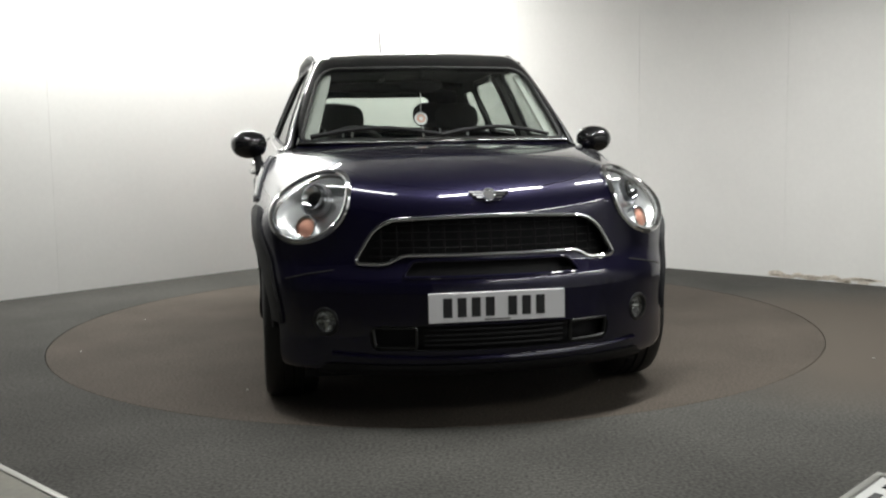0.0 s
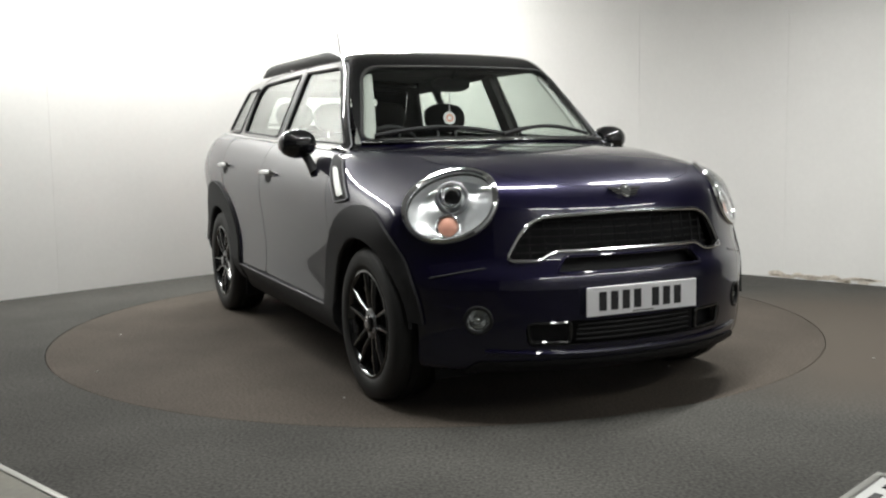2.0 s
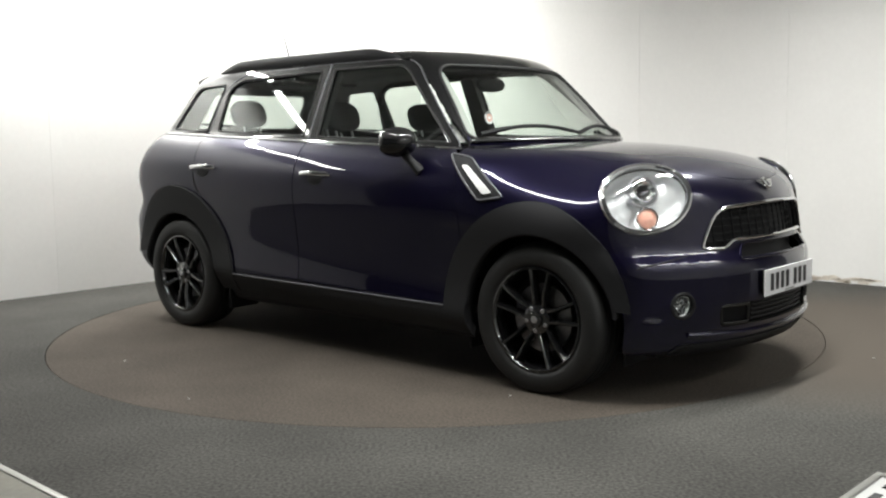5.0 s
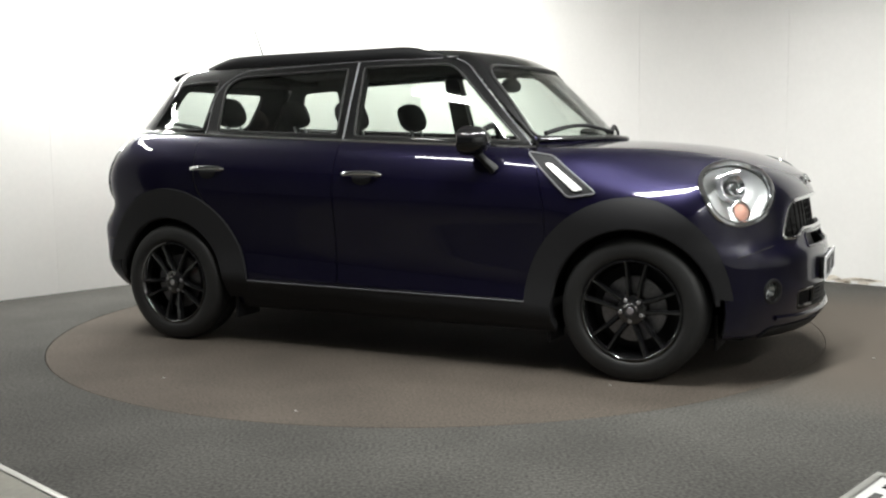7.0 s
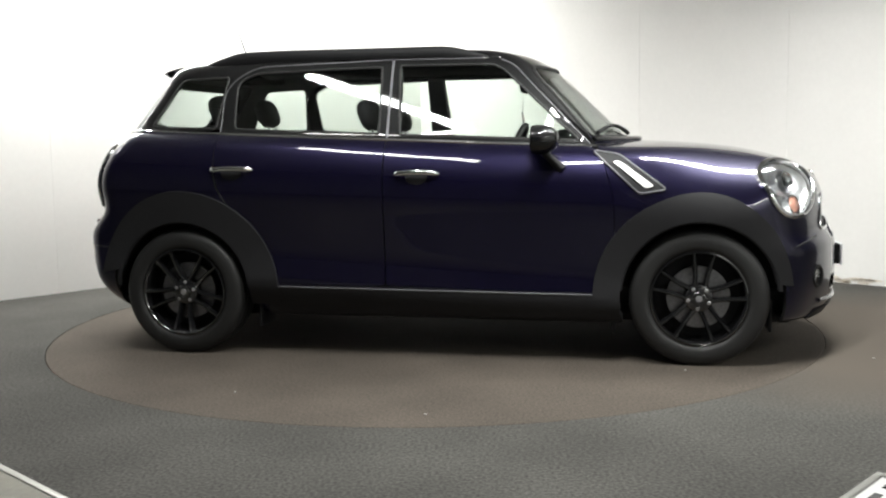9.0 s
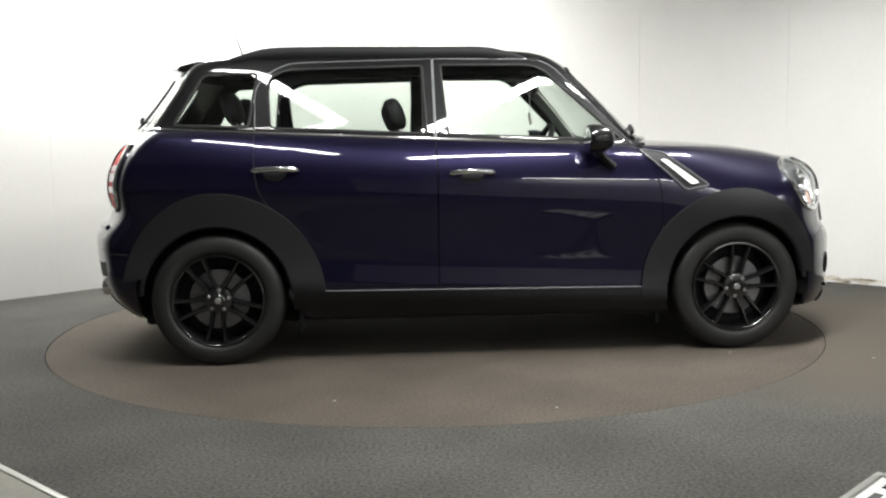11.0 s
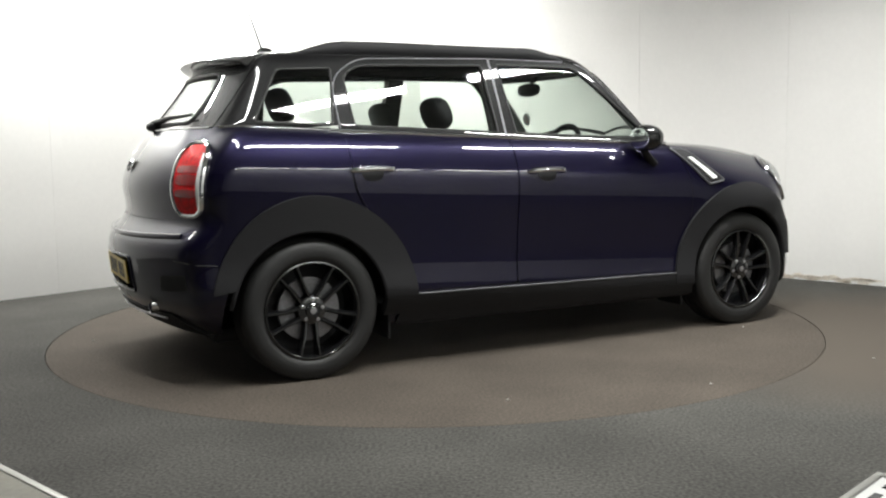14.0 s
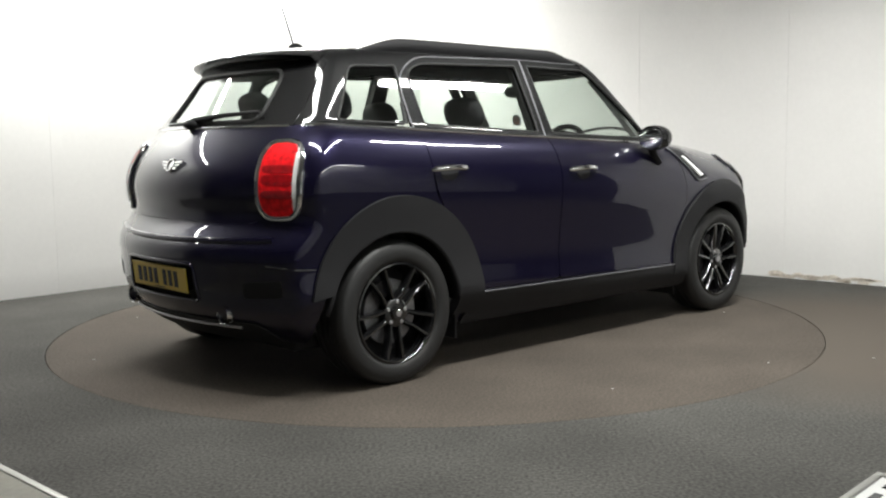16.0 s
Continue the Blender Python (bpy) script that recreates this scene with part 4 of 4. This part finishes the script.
def headlamp(side):
    view = lamp_view(side)
    ring = part("headlamp", bead(view, grown(HEADLAMP, 0.002), 0.0125, 0.004, step=0.02), CHROME, CAR, "round clear headlamp in a chrome ring")
    lens = skin_part("lens", sheet(view, HEADLAMP, 0.006, 0.003, 0.025), LENS, ring, "clear lens")
    lens.visible_shadow = False
    c = land(view.at([(0.0, 0.0)]), view.w)[0]
    axis = Vector(-view.w)
    turn = axis.to_track_quat("Z", "Y").to_matrix().to_4x4()
    turn.translation = Vector(c)
    rim = view.lay([tuple(q) for q in grown(HEADLAMP, 0.004)], -0.004)
    bm = bmesh.new()
    layers = []
    for f, depth in ((1.0, 0.0), (0.93, 0.035), (0.80, 0.065), (0.55, 0.085), (0.25, 0.095)):
        layers.append([bm.verts.new(Vector(c) * (1 - f) + Vector(p) * f - axis * depth) for p in rim])
    n = len(rim)
    for A, D in zip(layers, layers[1:]):
        for k in range(n):
            bm.faces.new((A[k], A[(k + 1) % n], D[(k + 1) % n], D[k]))
    bm.faces.new(layers[-1])
    bmesh.ops.recalc_face_normals(bm, faces=bm.faces)
    part("reflector", bm, REFLECTOR, ring, "bright silver reflector")
    bm = bmesh.new()
    lathe(bm, [(0.042, -0.09), (0.042, -0.045), (0.047, -0.035), (0.045, -0.03), (0.036, -0.045), (0.02, -0.055), (0.0, -0.056)], turn @ Matrix.Translation((0, 0.03, 0)), 32)
    part("projector", bm, CHROME, ring, "bright lamp projector")
    bm = bmesh.new()
    lathe(bm, [(0.064, -0.088), (0.066, -0.052), (0.060, -0.050), (0.046, -0.075)], turn @ Matrix.Translation((0, 0.03, 0)), 32)
    part("projector_collar", bm, SATIN, ring, "grey collar round the projector")
    bm = bmesh.new()
    lathe(bm, [(0.0, -0.048), (0.022, -0.047), (0.034, -0.052), (0.0, -0.054)], turn @ Matrix.Translation((0, 0.03, 0)), 24)
    part("projector_glass", bm, RIM, ring, "dark projector glass")
    a = turn @ Matrix.Translation((0.0, -0.078, 0.0))
    base = Vector(land(np.array([[c[0] + 0.5, c[1] + side * 0.012, c[2] - 0.088]]) , (-1, 0, 0))[0])
    spot = Matrix.Translation(base - axis * 0.016) @ axis.to_track_quat("Z", "Y").to_matrix().to_4x4()
    bm = bmesh.new()
    lathe(bm, [(0.049, -0.03), (0.049, 0.0), (0.045, 0.004), (0.040, 0.0), (0.040, -0.03)], spot, 28)
    part("indicator_ring", bm, CHROME, ring)
    bm = bmesh.new()
    lathe(bm, [(0.039, -0.02), (0.038, -0.006), (0.024, 0.002), (0.0, 0.004)], spot, 24)
    part("indicator", bm, AMBER, ring, "orange-pink indicator bulb cover")


def fog_lamp(side):
    view = fog_view(side)
    ring = part("fog_lamp", bead(view, grown(FOG, -0.003), 0.008, -0.002, step=0.015), BLACK, CAR, "small round fog lamp in a black ring")
    c = Vector(land(view.at([(0.0, 0.0)]), view.w)[0])
    turn = Matrix.Translation(c) @ Vector(-view.w).to_track_quat("Z", "Y").to_matrix().to_4x4()
    bm = bmesh.new()
    lathe(bm, [(0.055, -0.012), (0.040, -0.018), (0.034, -0.03), (0.02, -0.045), (0.0, -0.048)], turn, 28)
    part("reflector", bm, CHROME, ring, "bright silver reflector")
    bm = bmesh.new()
    ball(bm, c + Vector(view.w) * 0.022, (0.012, 0.020, 0.013), 14, 9)
    part("bulb_shield", bm, CHROME, ring)
    lens = skin_part("lens", sheet(view, grown(FOG, -0.004), -0.004, 0.003, 0.02), LENS, ring)
    lens.visible_shadow = False


def tail_lamp(side):
    view = tail_view(side)
    ring = part("tail_lamp", bead(view, grown(TAILLAMP, 0.0), 0.013, 0.008, step=0.02), CHROME, CAR, "tall red tail lamp in a chrome ring")
    skin_part("lens", sheet(view, grown(TAILLAMP, -0.004), 0.013, 0.012, 0.025), RED, ring, "red lens")
    for zc, h in ((0.968, 0.016), (0.925, 0.022), (0.868, 0.016)):
        skin_part("lamp_segment", sheet(view, ellipse(0.024, zc, 0.082, h, 24, 0.6), 0.0145, 0.006, 0.02), DARK_RED, ring)
    skin_part("outer_edge", sheet(view, rounded([(0.098, 0.80, 0.01), (0.116, 0.82, 0.01), (0.118, 1.02, 0.01), (0.098, 1.04, 0.01)], 0.01), 0.016, 0.006, 0.02), BRIGHT, ring, "clear silvery outer edge")
    skin_part("lamp_back", sheet(view, grown(TAILLAMP, 0.02), -0.03, 0.01, 0.05), BLACK, ring)


for side in (-1, 1):
    headlamp(side)
    fog_lamp(side)
    tail_lamp(side)

# ---- tail ----
number_plate(REAR, 0.485, PLATE_Y, "rear_number_plate", "yellow number plate with plain black bars", CAR, out=-0.012)
skin_part("plate_recess", sheet(REAR, grown(TAIL_PLATE, 0.02), -0.045, 0.01, 0.05), BLACK, CAR)
part("recess_edge", bead(REAR, TAIL_PLATE, 0.008, 0.0), PAINT, CAR)
part("bumper_shelf", bead(REAR, [(-0.70 + 1.40 * k / 30, 0.665 + 0.03 * abs(-0.70 + 1.40 * k / 30) ** 2) for k in range(31)], 0.014, 0.0, False), PAINT, CAR, "raised upper edge of the rear bumper")
skin_part("rear_valance", sheet(REAR, rounded([(-0.64, 0.215), (0.64, 0.215), (0.60, 0.325), (-0.60, 0.325)], 0.04), 0.008, 0.03, 0.05), CLADDING, CAR, "black plastic lower rear bumper")
part("diffuser_edge", bead(REAR, [(-0.5 + 1.0 * k / 20, 0.30) for k in range(21)], 0.007, 0.010, False), SATIN, CAR)
for side in (-1, 1):
    bm = bmesh.new()
    lathe(bm, [(0.036, -0.12), (0.040, 0.0), (0.044, 0.004), (0.044, -0.004), (0.041, -0.13)], Matrix.Translation((-1.94, side * 0.44, 0.352)) @ Matrix.Rotation(radians(-90), 4, "Y"), 28)
    part("exhaust_tip", bm, CHROME, CAR, "round chrome exhaust tip")
    bm = bmesh.new()
    lathe(bm, [(0.0, -0.03), (0.0385, -0.03), (0.0385, -0.05), (0.0, -0.05)], Matrix.Translation((-1.94, side * 0.44, 0.352)) @ Matrix.Rotation(radians(-90), 4, "Y"), 24)
    part("exhaust_bore", bm, BLACK, CAR)
    slit = rounded([(side * 0.58, 0.43), (side * 0.76, 0.445), (side * 0.76, 0.515), (side * 0.58, 0.50)], 0.015)
    skin_part("bumper_vent", sheet(REAR, slit, 0.002, 0.02, 0.03), BLACK, CAR, "black slit in the rear bumper")
    part("bumper_seam", bead(RIGHT if side < 0 else LEFT, [(-1.72, 0.555), (-1.80, 0.56), (-1.88, 0.575)], 0.003, 0.0, False), SEAL, CAR)
    part("wing_seam", bead(RIGHT if side < 0 else LEFT, [(1.74, 0.56), (1.80, 0.58), (1.86, 0.60)], 0.003, 0.0, False), SEAL, CAR)

# spoiler over the rear window
bm = bmesh.new()
rows_ = []
for k in range(25):
    y = -0.53 + 1.06 * k / 24
    f = 1 - 0.25 * abs(y / 0.53) ** 3
    x0, x1 = -1.30, -1.285 - 0.335 * f + 0.10 * y * y
    z0, z1 = 1.530 - 0.10 * y * y, 1.497 - 0.09 * y * y
    prof = [(x0, z0), (x0 * 0.5 + x1 * 0.5, (z0 + z1) / 2 + 0.012), (x1 + 0.02, z1 + 0.006), (x1, z1 - 0.008), (x1 + 0.03, z1 - 0.028), ((x0 + x1) / 2 - 0.02, z0 - 0.05), (x0, z0 - 0.04)]
    rows_.append([bm.verts.new((px, y, pz)) for px, pz in prof])
for A, D in zip(rows_, rows_[1:]):
    for k in range(7):
        bm.faces.new((A[k], A[(k + 1) % 7], D[(k + 1) % 7], D[k]))
bm.faces.new(rows_[0][::-1]), bm.faces.new(rows_[-1])
bmesh.ops.recalc_face_normals(bm, faces=bm.faces)
part("roof_spoiler", bm, ROOF_BLACK, CAR, "gloss black roof spoiler above the rear window", angle=50)

for side in (-1, 1):
    pts = []
    for k in range(25):
        t = k / 24
        x = -1.27 + 1.56 * t
        y = side * (0.548 + 0.02 * math.sin(math.pi * t))
        z = land(np.array([[x, y, 2.0]]), (0, 0, -1))[0][2]
        pts.append((x, y, z + 0.032 * min(1.0, 6 * t, 6 * (1 - t)) ** 0.7 - 0.004))
    bm = bmesh.new()
    tube(bm, [(a, b, c - 0.012) for a, b, c in pts], [0.004, 0.010, 0.015] + [0.020] * 19 + [0.015, 0.010, 0.004], 12, False, 1.75)
    rail = part("roof_rail", bm, BLACK, CAR, "black roof rail")
    for t in (0, 12, 24):
        x, y, z = pts[t]
        bm = bmesh.new()
        box(bm, (x - 0.05, y - 0.014, z - 0.045), (x + 0.05, y + 0.014, z + 0.002), 0.008)
        part("rail_foot", bm, ROOF_BLACK, rail)
bm = bmesh.new()
ball(bm, (-1.22, 0, 1.535), (0.055, 0.024, 0.045), 20, 12)
ant = part("aerial", bm, ROOF_BLACK, CAR, "black roof aerial base with a thin rod")
bm = bmesh.new()
tube(bm, [(-1.235, 0, 1.565), (-1.28, 0, 1.70), (-1.36, 0, 1.92)], [0.005, 0.004, 0.0028], 6)
part("aerial_rod", bm, BLACK, ant)
# rear wiper
bm = bmesh.new()
arm = REAR.lay([(0.02, 1.165), (0.0, 1.175), (-0.2, 1.195), (-0.42, 1.205)], 0.022)
tube(bm, arm, [0.02, 0.018, 0.011, 0.007], 8)
hub_at = REAR.lay([(0.02, 1.165)], 0.012)[0]
ball(bm, hub_at, (0.04, 0.06, 0.026), 14, 9)
part("rear_wiper", bm, BLACK, CAR, "black rear wiper arm")


def door_mirror(side):
    c = Vector((0.555, side * 0.898, 1.078))
    bm = bmesh.new()
    ball(bm, c, (0.098, 0.090, 0.070), 28, 18, 0.92)
    for v in bm.verts:
        if v.co.x < c.x - 0.035:
            v.co.x = c.x - 0.035
    cap = part("door_mirror", bm, ROOF_BLACK, CAR, "gloss black rounded door mirror")
    bm = bmesh.new()
    tube(bm, [c + Vector((0.0, -side * 0.03, -0.04)), c + Vector((0.05, -side * 0.045, -0.09)), c + Vector((0.10, -side * 0.06, -0.14))], [0.024, 0.022, 0.034], 12, False, 0.8)
    part("arm", bm, BLACK, cap, "black mirror arm")
    bm = bmesh.new()
    ball(bm, c + Vector((-0.037, 0, 0)), (0.003, 0.08, 0.056), 24, 12)
    part("mirror_glass", bm, CHROME, cap, "mirror glass")


door_mirror(-1)
door_mirror(1)
# front wipers
for y0, y1 in ((-0.60, 0.02), (0.0, 0.56)):
    pts = FRONT.lay([(y0 + (y1 - y0) * k / 10, 1.095 + 0.055 * math.sin(math.pi * k / 10) * 0.7) for k in range(11)], 0.018)
    bm = bmesh.new()
    tube(bm, pts, [0.012] * 3 + [0.009] * 8, 8, False)
    part("wiper", bm, BLACK, CAR, "black windscreen wiper")
bm = bmesh.new()
scut = FRONT.lay([(-0.66 + 1.32 * k / 24, 1.072) for k in range(25)], 0.006)
tube(bm, scut, 0.018, 12, False, 0.7)
part("cowl_strip", bm, ROOF_BLACK, CAR, "gloss black strip below the windscreen")


# ---- wheels ----
def build_wheel():
    """A wheel whose outer face looks along -y, with its axle on the origin."""
    turn = Matrix.Rotation(radians(90), 4, "X")     # local z becomes -y
    wheel = empty("wheel", CAR)
    bm = bmesh.new()
    r = 0.325
    lathe(bm, [(0.222, -0.20), (0.235, -0.215), (0.29, -0.213), (0.312, -0.205), (r - 0.004, -0.185), (r, -0.17), (r, -0.152), (r - 0.007, -0.150), (r - 0.007, -0.142), (r, -0.14), (r, -0.112), (r - 0.007, -0.11), (r - 0.007, -0.102), (r, -0.10), (r, -0.072), (r - 0.007, -0.07), (r - 0.007, -0.062), (r, -0.06), (r, -0.035), (r - 0.004, -0.02), (0.313, -0.002), (0.30, 0.006), (0.275, 0.011), (0.25, 0.010), (0.234, 0.004), (0.228, -0.004), (0.222, -0.012)], turn, 72)
    part("tyre", bm, TYRE, wheel, "black rubber tyre")
    bm = bmesh.new()
    lathe(bm, [(0.224, -0.004), (0.226, 0.004), (0.219, 0.006), (0.213, 0.0), (0.208, -0.02), (0.200, -0.06), (0.195, -0.19)], turn, 72)
    rim = part("rim", bm, RIM, wheel, "gloss black alloy rim with five twin spokes")
    for k in range(5):
        for s in (-1, 1):
            bm = bmesh.new()
            a = k * math.tau / 5 + math.pi / 2
            # each spoke runs from the hub to the rim, spreading outwards
            p0, p1, p2 = (0.040, 0.022 * s), (0.12, 0.029 * s), (0.214, 0.047 * s)
            rowsv = []
            for (rad, off), wdt, hgt in ((p0, 0.013, -0.018), (p1, 0.0115, -0.004), (p2, 0.012, 0.0)):
                ring = []
                for dx, dz in ((-wdt, -0.04), (-wdt, -0.010), (-wdt * 0.35, 0.002), (wdt * 0.35, 0.002), (wdt, -0.010), (wdt, -0.04)):
                    q = Vector((rad, off + dx, hgt + dz))
                    ring.append(bm.verts.new(turn @ (Matrix.Rotation(a, 4, "Z") @ q)))
                rowsv.append(ring)
            for A, D in zip(rowsv, rowsv[1:]):
                for i in range(6):
                    bm.faces.new((A[i], A[(i + 1) % 6], D[(i + 1) % 6], D[i]))
            bmesh.ops.recalc_face_normals(bm, faces=bm.faces)
            part("spoke", bm, RIM, rim)
    bm = bmesh.new()
    lathe(bm, [(0.066, -0.035), (0.064, -0.014), (0.05, -0.008), (0.034, -0.008), (0.033, 0.002), (0.028, 0.006), (0.0, 0.007)], turn, 36)
    part("hub", bm, RIM, rim)
    bm = bmesh.new()
    lathe(bm, [(0.0, 0.0085), (0.014, 0.008), (0.016, 0.006)], turn, 20)
    part("hub_badge", bm, SATIN, rim)
    for k in range(5):
        a = k * math.tau / 5 + math.pi / 2 + math.tau / 10
        bm = bmesh.new()
        lathe(bm, [(0.009, -0.03), (0.009, -0.008), (0.006, -0.006), (0.0, -0.006)], turn @ Matrix.Translation((0.05 * math.cos(a), 0.05 * math.sin(a), 0)), 10)
        part("wheel_nut", bm, SATIN, rim)
    bm = bmesh.new()
    lathe(bm, [(0.07, -0.06), (0.147, -0.06), (0.147, -0.082), (0.07, -0.082)], turn, 48)
    part("brake_disc", bm, DISC, wheel, "grey steel brake disc")
    bm = bmesh.new()
    lathe(bm, [(0.0, -0.19), (0.2, -0.19), (0.2, -0.12), (0.0, -0.11)], turn, 32)
    part("brake_plate", bm, BLACK, wheel)
    return wheel


first = build_wheel()
first.matrix_basis = pose(HUBS[0], -0.848, HUB_Z, 0, 6, 0)
copy_thing(first, pose(HUBS[1], -0.848, HUB_Z, 0, 41, 0))
copy_thing(first, pose(HUBS[0], 0.848, HUB_Z, 0, 0, 180))
copy_thing(first, pose(HUBS[1], 0.848, HUB_Z, 0, 40, 180))
bm = bmesh.new()
box(bm, (-1.7, -0.62, 0.17), (1.75, 0.62, 0.24), 0.02)
part("underbody", bm, BLACK, CAR, "black underbody")
for side in (-1, 1):
    for x, w_ in ((1.64, 0.60), (0.90, 0.70), (-0.90, 0.70)):
        bm = bmesh.new()
        box(bm, (x - 0.008, side * w_ - 0.10, 0.14), (x + 0.008, side * w_ + 0.10, 0.30), 0.006)
        part("wheel_flap", bm, BLACK, CAR, "small black deflector by the wheel")


# ---- cabin ----
def seat(x, y, width, name, back=0.62, z0=0.42):
    s = empty(name, CAR)
    bm = bmesh.new()
    box(bm, (x - 0.02, y - width / 2, z0), (x + 0.50, y + width / 2, z0 + 0.17), 0.06, 4)
    part("cushion", bm, CLOTH, s, "dark seat cushion")
    bm = bmesh.new()
    made = box(bm, (-0.07, -width / 2, 0), (0.07, width / 2, back), 0.055, 4)
    m = Matrix.Translation((x, y, z0 + 0.10)) @ Matrix.Rotation(radians(-20), 4, "Y")
    for v in bm.verts:
        t = v.co.z / back
        v.co.y *= 1 - 0.22 * max(0, t - 0.45) / 0.55
        v.co = m @ v.co
    part("backrest", bm, CLOTH, s, "dark seat backrest")
    return s, m


def headrest(s, m, back, width=0.25):
    bm = bmesh.new()
    ball(bm, (0, 0, 0), (0.052, width / 2, 0.088), 24, 14, 0.75)
    for v in bm.verts:
        v.co = m @ (v.co + Vector((0.01, 0, back + 0.125)))
    part("headrest", bm, CLOTH, s, "rounded dark headrest")
    bm = bmesh.new()
    for d in (-0.06, 0.06):
        tube(bm, [m @ Vector((0.005, d, back - 0.03)), m @ Vector((0.008, d, back + 0.07))], 0.007, 8)
    part("headrest_rod", bm, SATIN, s)


for y in (-0.355, 0.355):
    s, m = seat(-0.16, y, 0.50, "front_seat")
    headrest(s, m, 0.62, 0.27)
for y in (-0.34, 0.34):
    s, m = seat(-1.02, y, 0.52, "rear_seat", 0.56, 0.48)
    headrest(s, m, 0.60, 0.25)
bm = bmesh.new()
profile = [(0.98, 1.055), (0.80, 1.05), (0.62, 1.03), (0.50, 0.99), (0.46, 0.93), (0.48, 0.80), (0.52, 0.60), (0.98, 0.60)]
rr = []
for k in range(13):
    y = -0.70 + 1.40 * k / 12
    bow = 0.12 * (y / 0.7) ** 2
    rr.append([bm.verts.new((px - (bow if px > 0.7 else bow * 0.2), y, pz + (0.015 if -0.55 < y < -0.15 and 0.45 < px < 0.7 else 0))) for px, pz in profile])
for A, D in zip(rr, rr[1:]):
    for k in range(8):
        bm.faces.new((A[k], A[(k + 1) % 8], D[(k + 1) % 8], D[k]))
bm.faces.new(rr[0][::-1]), bm.faces.new(rr[-1])
bmesh.ops.recalc_face_normals(bm, faces=bm.faces)
part("dashboard", bm, BLACK, CAR, "black dashboard")
wheel_m = Matrix.Translation((0.36, -0.36, 0.985)) @ Matrix.Rotation(radians(-65), 4, "Y")
bm = bmesh.new()
tube(bm, [wheel_m @ Vector((0.185 * math.cos(a), 0.185 * math.sin(a), 0)) for a in [k * math.tau / 40 for k in range(40)]], 0.016, 10, True, 1.0, up=wheel_m.to_3x3() @ Vector((0, 0, 1)))
sw = part("steering_wheel", bm, BLACK, CAR, "black three-spoke steering wheel")
bm = bmesh.new()
for a in (0, math.pi, math.pi * 1.0 + math.pi / 2 * 1.0, ):
    tube(bm, [wheel_m @ Vector((0, 0, 0.02)), wheel_m @ Vector((0.18 * math.sin(a), 0.18 * math.cos(a), 0))], 0.014, 8)
lathe(bm, [(0.0, 0.045), (0.05, 0.04), (0.065, 0.02), (0.06, -0.02), (0.0, -0.03)], wheel_m, 24)
part("wheel_spokes", bm, BLACK, sw)
bm = bmesh.new()
tube(bm, [wheel_m @ Vector((0, 0, -0.02)), wheel_m @ Vector((0, 0, -0.2))], 0.035, 10)
part("steering_column", bm, BLACK, sw)
bm = bmesh.new()
ball(bm, (0.40, 0.0, 1.375), (0.03, 0.115, 0.04), 20, 12, 0.85)
tube(bm, [(0.40, 0, 1.40), (0.47, 0, 1.455)], 0.012, 8)
part("rear_view_mirror", bm, BLACK, CAR, "black interior mirror")
bm = bmesh.new()
tube(bm, [(0.385, 0.0, 1.34), (0.385, 0.0, 1.235)], 0.002, 5)
lathe(bm, [(0.0, 0.004), (0.034, 0.004), (0.036, 0.0), (0.034, -0.004), (0.0, -0.004)], Matrix.Translation((0.385, 0, 1.20)) @ Matrix.Rotation(radians(80), 4, "Y"), 24)
tag = part("hanging_tag", bm, PLATE_W, CAR, "round pale tag hanging from the mirror")
bm = bmesh.new()
lathe(bm, [(0.012, 0.0048), (0.022, 0.0048), (0.022, -0.0048), (0.012, -0.0048), (0.012, 0.0048)], Matrix.Translation((0.385, 0, 1.20)) @ Matrix.Rotation(radians(80), 4, "Y"), 20)
part("tag_print", bm, AMBER, tag)
for side in (-1, 1):
    strip = rounded([(side * 0.690, 1.09, 0.01), (side * 0.595, 1.09, 0.01), (side * 0.485, 1.44, 0.01), (side * 0.550, 1.44, 0.01)], 0.01)
    skin_part("screen_pillar_trim", sheet(FRONT, strip, -0.030, 0.012, 0.03), PILLAR_TRIM, CAR, "pale grey inner trim of the windscreen pillar")
bm = bmesh.new()
box(bm, (-1.80, -0.60, 0.74), (-1.22, 0.60, 0.78), 0.01)
part("luggage_cover", bm, BLACK, CAR)
for side in (-1, 1):
    bm = bmesh.new()
    box(bm, (0.30, side * 0.34 - 0.13, 1.44), (0.44, side * 0.34 + 0.13, 1.455), 0.005)
    part("sun_visor", bm, LINING, CAR, "grey sun visor")


def motions():
    """The table and the car on it turn together, 7.6 degrees a second."""
    rows, rows_car = [], []
    for k in range(33):
        t = k * 0.5
        a = -79.93 + 7.613 * t
        turn = pose(0, 0, 0, 0, 0, a)
        rows.append((t, turn))
        rows_car.append((t, turn @ Matrix.Translation((0.167, -0.161, 0.0))))
    walk(TURNTABLE, rows)
    walk(CAR, rows_car)


motions()
